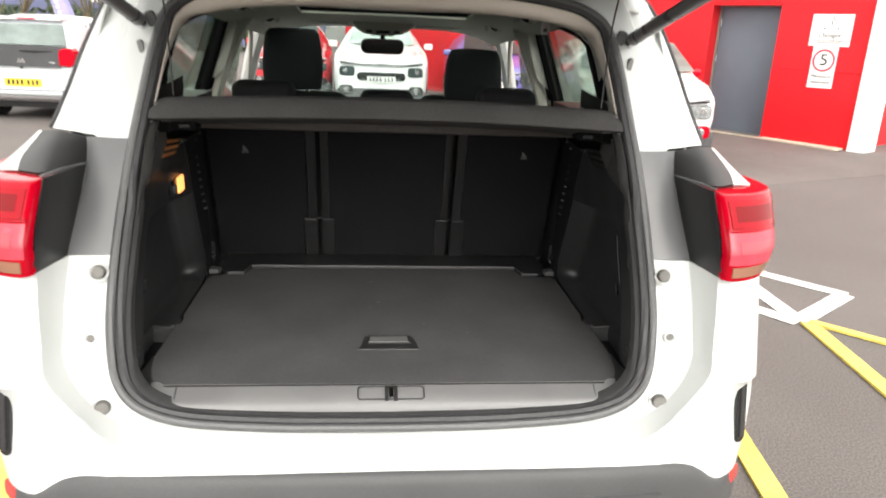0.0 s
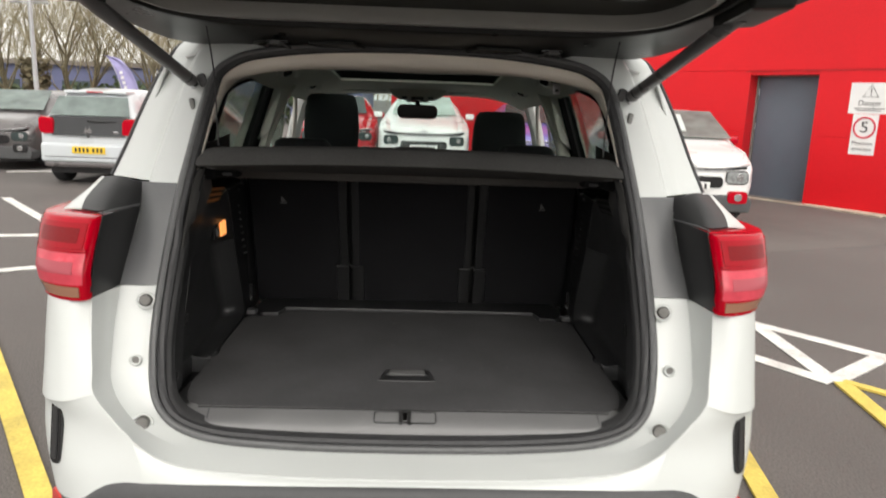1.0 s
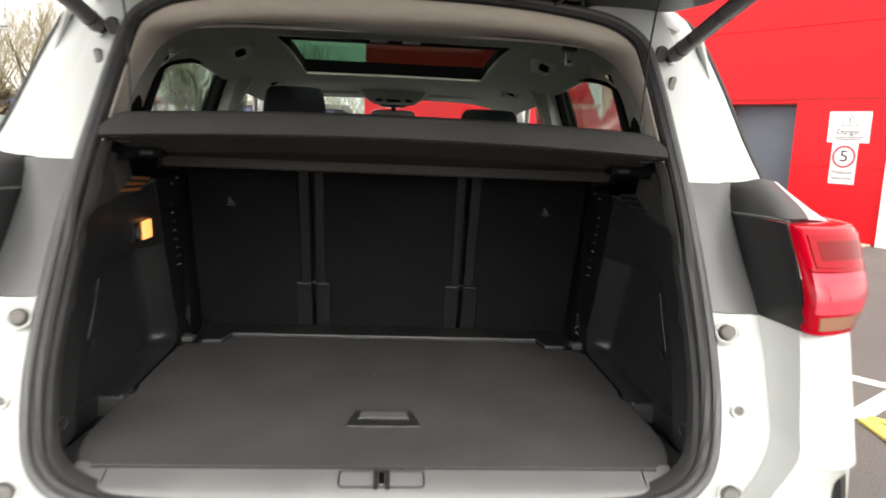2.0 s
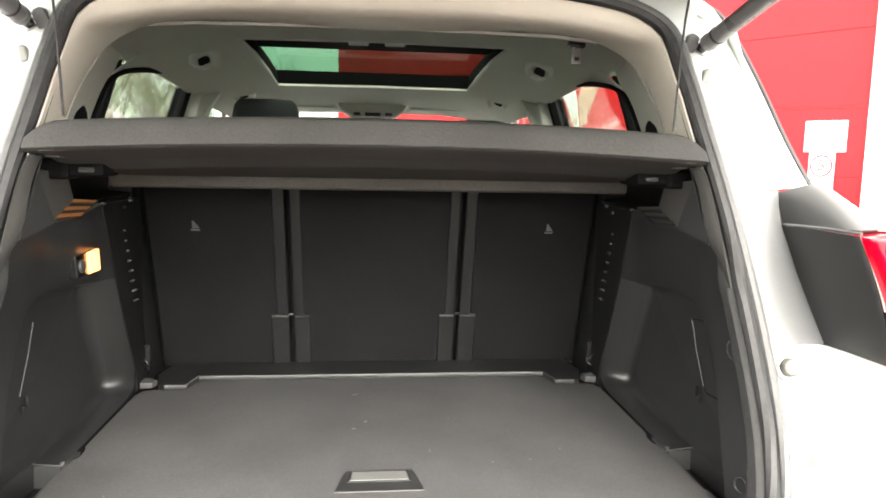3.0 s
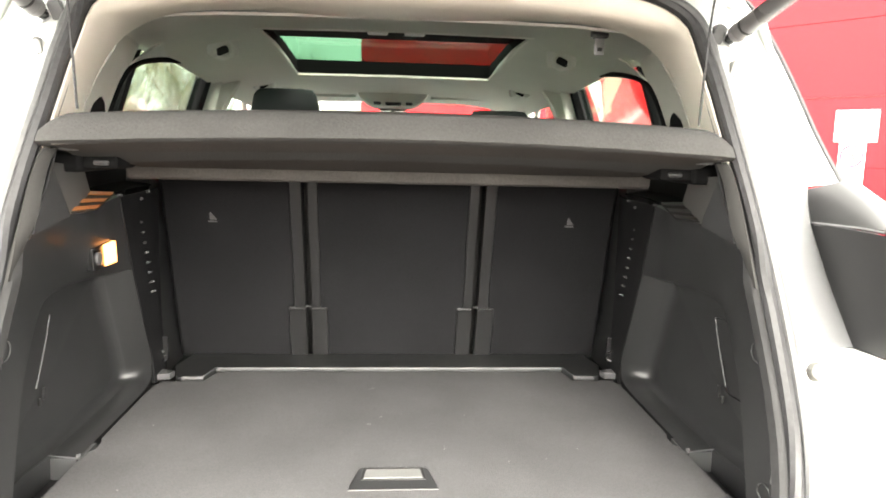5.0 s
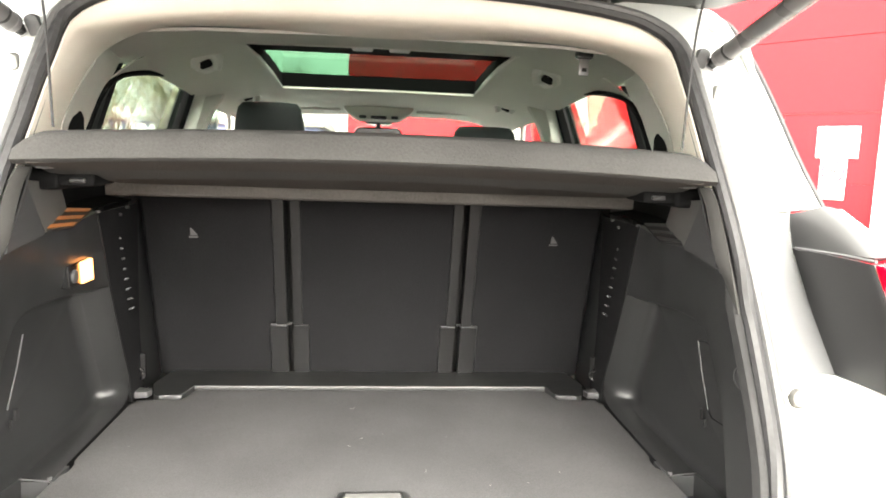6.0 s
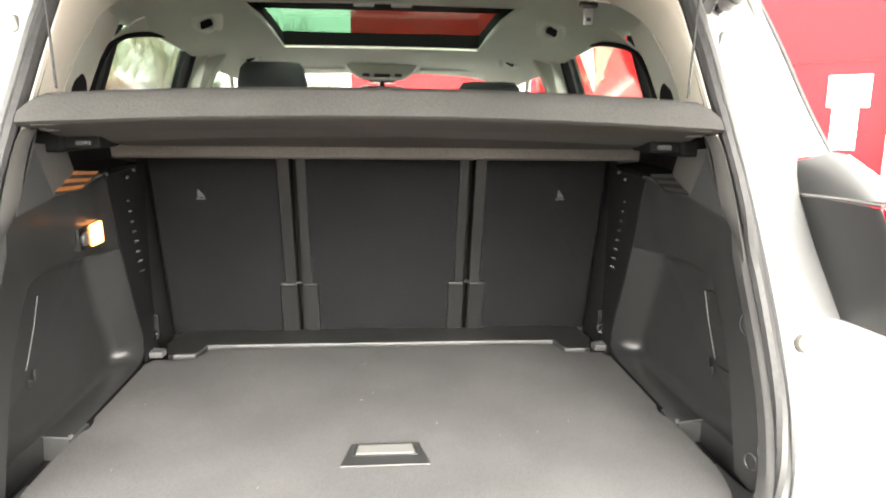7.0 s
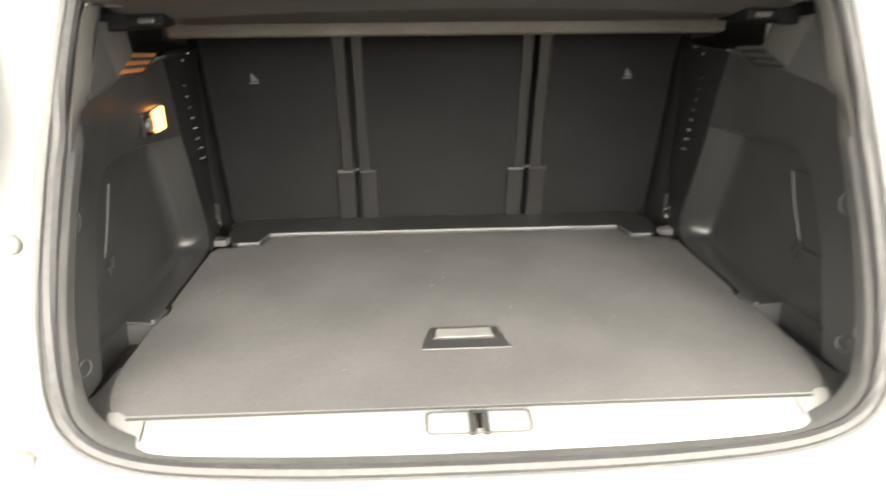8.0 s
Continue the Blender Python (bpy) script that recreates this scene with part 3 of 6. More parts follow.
def build_hatchback():
    """A small silver hatchback seen from behind."""
    c = thing("silver_hatchback", "small silver-white hatchback parked with its tail towards the lane", "car", (-5.13, 9.62, 0), turn=-3)
    st = [(-0.02, 0.70, 0.40, 0.72, 0.64, 0.75), (0.0, 0.76, 0.34, 0.84, 0.66, 0.90), (0.05, 0.79, 0.30, 0.92, 0.68, 1.0), (0.16, 0.80, 0.28, 0.94, 0.62, 1.25), (0.34, 0.80, 0.26, 0.95, 0.54, 1.45),
          (0.9, 0.81, 0.24, 0.95, 0.57, 1.52), (1.7, 0.81, 0.24, 0.93, 0.56, 1.50), (2.1, 0.81, 0.24, 0.92, 0.55, 1.34), (2.55, 0.80, 0.24, 0.90, 0.62, 0.94), (3.1, 0.78, 0.26, 0.80, 0.55, 0.83), (3.45, 0.66, 0.30, 0.66, 0.45, 0.70)]
    part("body", shell_mesh(st), "silver", c)
    # glass tailgate: dark panel with the rear screen above
    part("rear_window", pane([(-0.63, 0.055, 1.075), (0.63, 0.055, 1.075), (0.545, 0.215, 1.365), (-0.545, 0.215, 1.365)], 0.03), "hatchglass", c, "large dark rear window")
    part("tailgate_panel", pane([(-0.56, -0.038, 0.775), (0.56, -0.038, 0.775), (0.63, 0.050, 1.068), (-0.63, 0.050, 1.068)], 0.024), "darkpanel", c, "dark glossy tailgate panel")
    part("handle", tube([(-0.02, -0.008, 1.01), (0.20, -0.020, 1.003), (0.42, -0.004, 1.012)], [0.013, 0.012, 0.005], sides=8), "ink", c)
    part("badge", prism([(-0.06, 0.83), (0.06, 0.83), (0.06, 0.85), (0.03, 0.91), (0, 0.87), (-0.03, 0.91), (-0.06, 0.85)], "y", -0.052, -0.02), "chrome", c)
    part("badge", box(0.40, 0.48, -0.05, -0.02, 0.83, 0.86, 0.004), "chrome", c)
    part("spoiler", box(-0.50, 0.50, 0.24, 0.60, 1.425, 1.475, 0.018), "silver", c)
    part("brake_light", box(-0.13, 0.13, 0.225, 0.26, 1.44, 1.462, 0.006), "lens_red", c)
    for s in (-1, 1):
        part("tail_lamp", prism([(s * 0.535, 0.81), (s * 0.69, 0.795), (s * 0.745, 0.825), (s * 0.765, 0.90), (s * 0.762, 1.02), (s * 0.725, 1.065), (s * 0.575, 1.045), (s * 0.545, 1.0)], "y", -0.062, 0.12, 0.014), "lens_red", c)
        wheel(c, s * 0.70, 0.50, 0.29, 0.18)
        wheel(c, s * 0.70, 2.85, 0.29, 0.18)
        part("door_mirror", box(s * 0.84 - 0.06, s * 0.84 + 0.06, 2.05, 2.14, 0.95, 1.06, 0.03), "silver", c)
    part("plate_recess", box(-0.40, 0.40, -0.032, 0.0, 0.48, 0.64, 0.015), "silver", c)
    plate(c, -0.064, 0.56, "plate_y", -1)
    part("bumper", box(-0.78, 0.78, -0.05, 0.2, 0.36, 0.66, 0.05, seg=4), "silver", c)
    part("bumper_strip", box(-0.70, 0.70, -0.054, 0.02, 0.44, 0.452, 0.004), "gloss", c)
    part("lower_bumper", box(-0.74, 0.74, -0.03, 0.25, 0.28, 0.37, 0.03), "greycar", c)
    part("latch", disc((0.0, -0.05, 0.77), (0, 1, 0), 0.016, 0.03), "gloss", c)
    part("headrest", box(-0.42, -0.22, 0.75, 0.83, 1.0, 1.2, 0.03), "seatcloth", c)
    part("underbody", box(-0.7, 0.7, 0.1, 3.3, 0.18, 0.30), "gloss", c)
    side_windows(c, st, [(3, 5, 0.15, 0.9), (5, 6, 0.02, 0.96), (6, 8, 0.02, 0.6)])


def front_car(name, label, paint, at, turn, tall=0.0, w=0.86, glassy="darkglass", fog="lens_red", dark_lower=True, cab=1.0):
    """A car seen from its nose; in its own frame the nose is at y = 0 and the tail at +4."""
    c = thing(name, label, "car", at, turn=turn)
    h = tall
    g = cab * w
    st = [(-0.02, 0.80 * w, 0.38, 0.62, 0.5 * w, 0.66), (0.02, 0.90 * w, 0.30, 0.76 + h, 0.66 * w, 0.82 + h), (0.12, 0.97 * w, 0.26, 0.84 + h, 0.72 * w, 0.91 + h), (0.45, w, 0.24, 0.92 + h, 0.74 * g, 1.0 + h), (0.95, w, 0.24, 0.98 + h, 0.76 * g, 1.06 + h),
          (1.35, w, 0.24, 1.0 + h, 0.70 * g, 1.30 + h), (1.75, w, 0.24, 1.0 + h, 0.66 * g, 1.46 + h), (2.6, w, 0.24, 1.0 + h, 0.66 * g, 1.50 + h), (3.3, w, 0.25, 1.02 + h, 0.64 * g, 1.46 + h), (3.75, 0.96 * w, 0.28, 1.0 + h, 0.62 * w, 1.18 + h), (3.98, 0.88 * w, 0.34, 0.9 + h, 0.6 * w, 0.95 + h)]
    part("body", shell_mesh(st), paint, c)
    part("windscreen", pane([(-0.72 * g, 1.0, 1.085 + h), (0.72 * g, 1.0, 1.085 + h), (0.60 * g, 1.70, 1.445 + h), (-0.60 * g, 1.70, 1.445 + h)], 0.045), glassy, c, "raked windscreen")
    part("wiper", tube([(-0.5 * w, 0.98, 1.11 + h), (0.1 * w, 1.03, 1.14 + h)], 0.008, sides=6), "gloss", c)
    part("grille_bar", tube([(-0.86 * w, 0.015, 0.815 + h), (-0.40 * w, -0.040, 0.785 + h), (0.40 * w, -0.040, 0.785 + h), (0.86 * w, 0.015, 0.815 + h)], 0.011, flat=0.7), "chrome", c)
    part("grille_bar", tube([(-0.80 * w, -0.005, 0.758 + h), (-0.40 * w, -0.045, 0.737 + h), (0.40 * w, -0.045, 0.737 + h), (0.80 * w, -0.005, 0.758 + h)], 0.009, flat=0.7), "chrome", c)
    part("grille_slot", tube([(-0.84 * w, 0.010, 0.787 + h), (-0.40 * w, -0.036, 0.761 + h), (0.40 * w, -0.036, 0.761 + h), (0.84 * w, 0.010, 0.787 + h)], 0.011), "gloss", c)
    for dz in (0.0, 0.045):
        part("badge", tube([(-0.075, -0.055, 0.755 + h + dz), (0, -0.062, 0.80 + h + dz), (0.075, -0.055, 0.755 + h + dz)], 0.010, sides=6), "chrome", c)
    part("grille", prism([(x * 1.05 * w, z + 0.60 + 0.6 * h) for x, z in rounded(0.95, 0.15, 0.06)], "y", -0.05, 0.06, 0.01), "gloss", c)
    plate(c, -0.062, 0.545 + 0.6 * h, "plate_w", -1)
    part("lower_bumper", prism([(-0.92 * w, 0.22), (0.92 * w, 0.22), (0.95 * w, 0.36), (0.88 * w, 0.44), (-0.88 * w, 0.44), (-0.95 * w, 0.36)], "y", -0.06, 0.30, 0.03), "bumper" if dark_lower else paint, c)
    for s in (-1, 1):
        part("running_lamp", prism([(s * 0.56 * w, 0.775 + h), (s * 0.86 * w, 0.815 + h), (s * 0.87 * w, 0.84 + h), (s * 0.56 * w, 0.80 + h)], "y", -0.025, 0.10, 0.006), "steel", c)
        lamp = part("headlamp", prism([(s * (0.70 * w + x), z + 0.665 + 0.8 * h) for x, z in rounded(0.27, 0.16, 0.055)], "y", -0.03, 0.16, 0.012), "lampglass" if fog == "lens_red" else "darkglass", c, "oval headlamp")
        part("lamp_rim", tube([(s * (0.70 * w + x), -0.028, z + 0.665 + 0.8 * h) for x, z in rounded(0.275, 0.165, 0.055)], 0.0055, sides=6, closed=True), "ink", lamp)
        part("bulb", disc((s * 0.74 * w, -0.034, 0.67 + 0.8 * h), (0, 1, 0), 0.045, 0.012, r=0.003), "chrome", lamp)
        fg = part("fog_lamp_surround", prism([(s * (0.72 * w + x), z + 0.415) for x, z in rounded(0.25, 0.16, 0.05)], "y", -0.075, 0.0, 0.012), fog, c)
        part("fog_lamp", disc((s * 0.72 * w, -0.08, 0.415), (0, 1, 0), 0.05, 0.02, r=0.004), "chrome", fg)
        wheel(c, s * (w - 0.10), 0.72, 0.32)
        wheel(c, s * (w - 0.10), 3.25, 0.32)
        part("door_mirror", box(s * (w + 0.06) - 0.09, s * (w + 0.06) + 0.09, 1.30, 1.40, 1.03 + h, 1.15 + h, 0.035), fog if fog == "lens_red" else paint, c)
    part("underbody", box(-0.85 * w, 0.85 * w, 0.1, 3.8, 0.17, 0.28), "gloss", c)
    side_windows(c, st, [(5, 7, 0.2, 0.98), (7, 8, 0.02, 0.9)])
    return c


def build_cars():
    build_hatchback()
    c = front_car("white_hatchback", "white hatchback with red fog lamp surrounds facing the lane", "whitecar", (3.50, 7.30, 0), -6, glassy="hatchglass", cab=1.28)
    part("price_sheet", pane([(-0.09, 1.14, 1.157), (0.20, 1.14, 1.157), (0.20, 1.58, 1.383), (-0.09, 1.58, 1.383)], 0.054), "sheet_paper", c, "pale paper sheet behind the windscreen")
    front_car("grey_saloon", "dark bronze-grey car with chrome grille bars", "greycar", (-7.75, 11.3, 0), 4, -0.05, glassy="hatchglass", fog="gloss")
    front_car("white_suv", "white sport utility car parked nose towards the lane", "whitecar", (0.10, 12.0, 0), 0, 0.10, 0.90, "paleglass", fog="gloss")
    front_car("red_hatchback", "red hatchback parked beside the white car", "redcar", (-1.75, 13.6, 0), 3, 0.05, fog="gloss")
    front_car("blue_hatchback", "violet-blue hatchback parked beside the white car", "bluecar", (2.35, 12.4, 0), -2, 0.0, 0.84, fog="gloss")


# ---- far things ----
def bare_tree(name, at, height, seed, spread=1.0, stems=1):
    """A leafless tree: tapered trunk, limbs and thousands of thin twigs."""
    rng = random.Random(seed)
    t = thing(name, "bare leafless tree with greenish-brown branches", "tree", at, group="bare trees")
    limbs, twigs = fresh(), ([], [])
    budget = [0]

    def twig(pts, radii):
        vs, fs = twigs
        base = len(vs)
        for q, r in zip(pts, radii):
            vs.extend(((q.x + r, q.y, q.z), (q.x - r * 0.5, q.y + r * 0.87, q.z), (q.x - r * 0.5, q.y - r * 0.87, q.z)))
        for k in range(len(pts) - 1):
            for m in range(3):
                a, b = base + 3 * k + m, base + 3 * k + (m + 1) % 3
                fs.append((a, b, b + 3, a + 3))

    def grow(start, way, length, radius, level):
        n, p, pts = (4 if level < 3 else 3), Vector(start), [Vector(start)]
        for _ in range(n):
            way = (way + Vector((rng.uniform(-1, 1), rng.uniform(-1, 1), rng.uniform(-0.25, 0.8))) * (0.07 + 0.035 * level)).normalized()
            p = p + way * (length / n)
            pts.append(p.copy())
        radii = [max(radius * (1 - 0.17 * k), 0.0040) for k in range(n + 1)]
        if level < 2:
            tube(pts, radii, limbs, 7 if level == 0 else 5)
        else:
            twig(pts, radii)
        budget[0] += 1
        if level >= 4 or budget[0] > 6000:
            return
        for _ in range((6, 5, 4, 3)[level]):
            f = rng.uniform(0.3, 1.0)
            k = min(int(f * n), n - 1)
            q = pts[k].lerp(pts[k + 1], f * n - k)
            a = rng.uniform(0, 2 * math.pi)
            out = Vector((math.cos(a) * spread, math.sin(a) * spread, rng.uniform(0.2, 1.2))).normalized()
            grow(q, (way * 0.7 + out * 0.75).normalized(), length * rng.uniform(0.52, 0.78), radius * 0.44, level + 1)

    for k in range(stems):
        a = 2.4 * k
        lean = Vector((0.34 * math.cos(a), 0.34 * math.sin(a), 1)) if stems > 1 else Vector((0.03, 0, 1))
        grow((0.18 * math.cos(a) * (stems > 1), 0.18 * math.sin(a) * (stems > 1), -0.05), lean.normalized(), height * 0.36, height * 0.0165 / stems**0.4, 0)
    part("trunk", limbs, "bark", t)
    me = bpy.data.meshes.new("crown")
    me.from_pydata(twigs[0], [], twigs[1])
    me.materials.append(M["twig"])
    crown = new("crown", me)
    crown.parent = t


def build_far():
    bare_tree("bare_tree", (-13.95, 28.0, 0), 9.5, 3, 1.2, 4)
    bare_tree("bare_tree", (-18.6, 32.0, 0), 10.5, 8, 1.2, 3)
    bare_tree("bare_tree", (-11.0, 29.0, 0), 9.0, 5, 1.2, 4)
    bare_tree("bare_tree", (-9.3, 31.5, 0), 9.0, 12, 1.2, 3)
    bare_tree("bare_tree", (-26.0, 25.0, 0), 11.0, 21, 0.9, 2)
    bare_tree("bare_tree", (-12.5, 9.0, 0), 8.0, 31, 0.9, 3)
    bare_tree("bare_tree", (-11.5, 14.5, 0), 8.5, 33, 0.9, 3)
    b = thing("warehouse", "long blue-grey clad warehouse behind the trees", "building", (-24, 48, 0))
    part("wall", box(-32, 20, 0, 12, 0, 3.0), "bluewall", b, flat=True)
    part("roof", prism([(-0.4, 3.0), (12.4, 3.0), (12.4, 3.25), (6, 3.55), (-0.4, 3.3)], "x", -32.5, 20.5), "brownroof", b, flat=True)
    for k in range(10):
        part("window", box(-29 + 4.8 * k, -27 + 4.8 * k, -0.05, 0.02, 1.0, 2.0, 0.02), "darkglass", b)
    for k in range(9):
        part("letter", box(6.0 + 0.75 * k, 6.5 + 0.75 * k, -0.08, 0.0, 2.35, 2.85, 0.02), "sign", b, "pale letter bar")
    part("sign_band", box(4, 16, -0.06, -0.005, 2.1, 2.98), "bluewall", b)
    # hedge: clumps of small leaves
    rng = random.Random(4)
    bm = fresh()
    for _ in range(5200):
        x, y = rng.uniform(-36, -4), rng.uniform(36.5, 38.0)
        z = rng.uniform(0.05, 1.6 + 0.4 * math.sin(x * 0.7) + 0.25 * math.sin(x * 2.3))
        p = Vector((x, y, z))
        a = Vector((rng.uniform(-1, 1), rng.uniform(-1, 1), rng.uniform(-1, 1))).normalized() * rng.uniform(0.10, 0.2)
        c = a.cross(Vector((rng.uniform(-1, 1), rng.uniform(-1, 1), rng.uniform(-1, 1)))).normalized() * 0.12
        bm.faces.new([bm.verts.new(q) for q in (p - a, p + c, p + a, p - c)])
    tagged(part("hedge", bm, "hedge", flat=True), "dark clipped hedge along the car park's edge", "hedge", kind="stuff")
    # far wood behind the warehouse: a haze of thin bare twigs
    vs, fs = [], []
    for _ in range(9000):
        x, y = rng.uniform(-78, 2), rng.uniform(61, 66)
        top = 9.5 + 1.6 * math.sin(x * 0.31) + 1.0 * math.sin(x * 0.83 + 1)
        z = 2.0 + (top - 2.0) * rng.random() ** 1.25
        d = Vector((rng.uniform(-0.7, 0.7), rng.uniform(-0.2, 0.2), 1.0)) * rng.uniform(0.5, 1.3)
        r = rng.uniform(0.014, 0.032)
        n = len(vs)
        for q, w in ((Vector((x, y, z)) - d, r), (Vector((x, y, z)) + d, r * 0.5)):
            vs.extend(((q.x + w, q.y, q.z), (q.x - w * 0.5, q.y + w * 0.87, q.z), (q.x - w * 0.5, q.y - w * 0.87, q.z)))
        fs.extend((n + m, n + (m + 1) % 3, n + 3 + (m + 1) % 3, n + 3 + m) for m in range(3))
    me = bpy.data.meshes.new("far_wood")
    me.from_pydata(vs, [], fs)
    me.materials.append(M["twig"])
    tagged(new("far_wood", me), "haze of bare twigs of a far leafless wood", "wood", kind="stuff")
    # ivy-covered stump beside the lamp post
    bm = fresh()
    for _ in range(700):
        a, z = rng.uniform(0, 6.283), 2.55 * rng.random() ** 0.8
        p = Vector((-14.45, 26.0, z)) + Vector((math.cos(a), math.sin(a), 0)) * (0.46 + 0.10 * math.sin(3 * z + 2 * a)) * rng.random() ** 0.4
        a = Vector((rng.uniform(-1, 1), rng.uniform(-1, 1), rng.uniform(-1, 1))).normalized() * rng.uniform(0.07, 0.14)
        c = a.cross(Vector((rng.uniform(-1, 1), rng.uniform(-1, 1), rng.uniform(-1, 1)))).normalized() * 0.10
        bm.faces.new([bm.verts.new(q) for q in (p - a, p + c, p + a, p - c)])
    tagged(part("ivy", bm, "bark", flat=True), "brown-green ivy clump beside the lamp post", "ivy", kind="stuff")
    # lamp post with a camera housing
    p = thing("street_lamp", "grey steel lamp post with a camera arm", "street lamp", (-12.35, 22.0, 0))
    part("pole", tube([(0, 0, 0), (0, 0, 3), (0, 0, 8.0)], [0.085, 0.065, 0.05], sides=12), "pole", p)
    part("base", disc((0, 0, 0.35), (0, 0, 1), 0.15, 0.7, r=0.02), "pole", p)
    part("arm", tube([(-0.6, 0, 4.1), (0.6, 0, 4.1)], 0.035), "pole", p)
    part("camera_housing", box(0.1, 0.5, -0.13, 0.13, 4.16, 4.38, 0.04), "pole", p)
    part("camera_housing", box(-0.6, -0.3, -0.13, 0.13, 4.16, 4.34, 0.04), "pole", p)
    part("lamp_head", box(-0.12, 0.9, -0.16, 0.16, 7.95, 8.1, 0.05), "pole", p)
    # feather flag
    f = thing("feather_flag", "tall violet feather flag with pale lettering", "flag", (-11.05, 26.0, 0))
    edge = [(-0.1, 0.6), (-0.2, 1.3), (-0.34, 1.95), (-0.5, 2.4), (-0.64, 2.64), (-0.80, 2.74)]
    rows = []
    for k in range(15):
        u = k / 14
        a = spline([(x, 0, z) for x, z in edge], 6)[int(u * 30)]
        b2 = spline([(0.50, 0, 0.6), (0.44, 0, 1.3), (0.30, 0, 1.9), (0.06, 0, 2.35), (-0.30, 0, 2.66), (-0.80, 0, 2.75)], 6)[int(u * 30)]
        rows.append([a.lerp(b2, j / 8) + Vector((0, 0.05 * math.sin(j * 0.9 + k * 0.5), 0)) for j in range(9)])
    part("cloth", sheet(rows, 0.004), "flag", f)
    part("pole", tube([(0.0, 0.03, 0), (-0.1, 0.03, 0.6), (-0.2, 0.03, 1.3), (-0.34, 0.03, 1.95), (-0.64, 0.03, 2.64)], 0.018), "pole", f)
    for k in range(7):
        part("letter", box(0.02 - 0.045 * k, 0.13 - 0.045 * k, -0.075, -0.065, 1.0 + 0.18 * k, 1.11 + 0.18 * k, 0.01), "sign", f, "pale letter bar")
    part("base", box(-0.35, 0.35, -0.3, 0.3, 0, 0.05, 0.02), "bumper", f)


# ================= the white car with its open boot =================
def slant(z):
    """The plane of the boot opening leans forward: its depth at a height."""
    return 0.44 * (z - 1.0)


# right half of the opening's outer edge (x, z), from the top middle round to the bottom middle
EDGE = [(0.0, 1.646), (0.15, 1.643), (0.28, 1.635), (0.40, 1.619), (0.475, 1.598), (0.53, 1.555), (0.556, 1.47), (0.574, 1.37), (0.594, 1.25), (0.606, 1.15), (0.615, 1.05),
        (0.620, 0.95), (0.618, 0.87), (0.605, 0.79), (0.575, 0.742), (0.52, 0.709), (0.43, 0.689), (0.27, 0.679), (0.14, 0.676), (0.0, 0.675)]
RIM = [(p.x, p.z) for p in spline([(x, 0, z) for x, z in EDGE], 4)]
RIM = RIM + [(-x, z) for x, z in RIM[-2:0:-1]]


def rim_ring(inset, depth=0.0):
    """The opening's edge drawn inwards by inset, and moved into the car by depth."""
    n, out = len(RIM), []
    for i, (x, z) in enumerate(RIM):
        (x0, z0), (x1, z1) = RIM[i - 1], RIM[(i + 1) % n]
        t = Vector((x1 - x0, z1 - z0)).normalized()
        k = inset * (1 - 0.3 * max(0.0, min(1.0, (z - 1.50) / 0.11)))
        px, pz = x + t.y * k, z - t.x * k
        out.append(Vector((px, slant(pz) + depth, pz)))
    return out


def both(f):
    """Build a mirrored pair."""
    for s in (1, -1):
        f(s)


def mirror_rows(rows, s):
    return [[Vector((p[0] * s, p[1], p[2])) for p in row] for row in rows]


def fine(rows, n=3):
    """Denser rows and columns through the given ones."""
    rows = [spline(r, n) for r in rows]
    cols = [spline([r[k] for r in rows], n) for k in range(len(rows[0]))]
    return [[c[i] for c in cols] for i in range(len(cols[0]))]


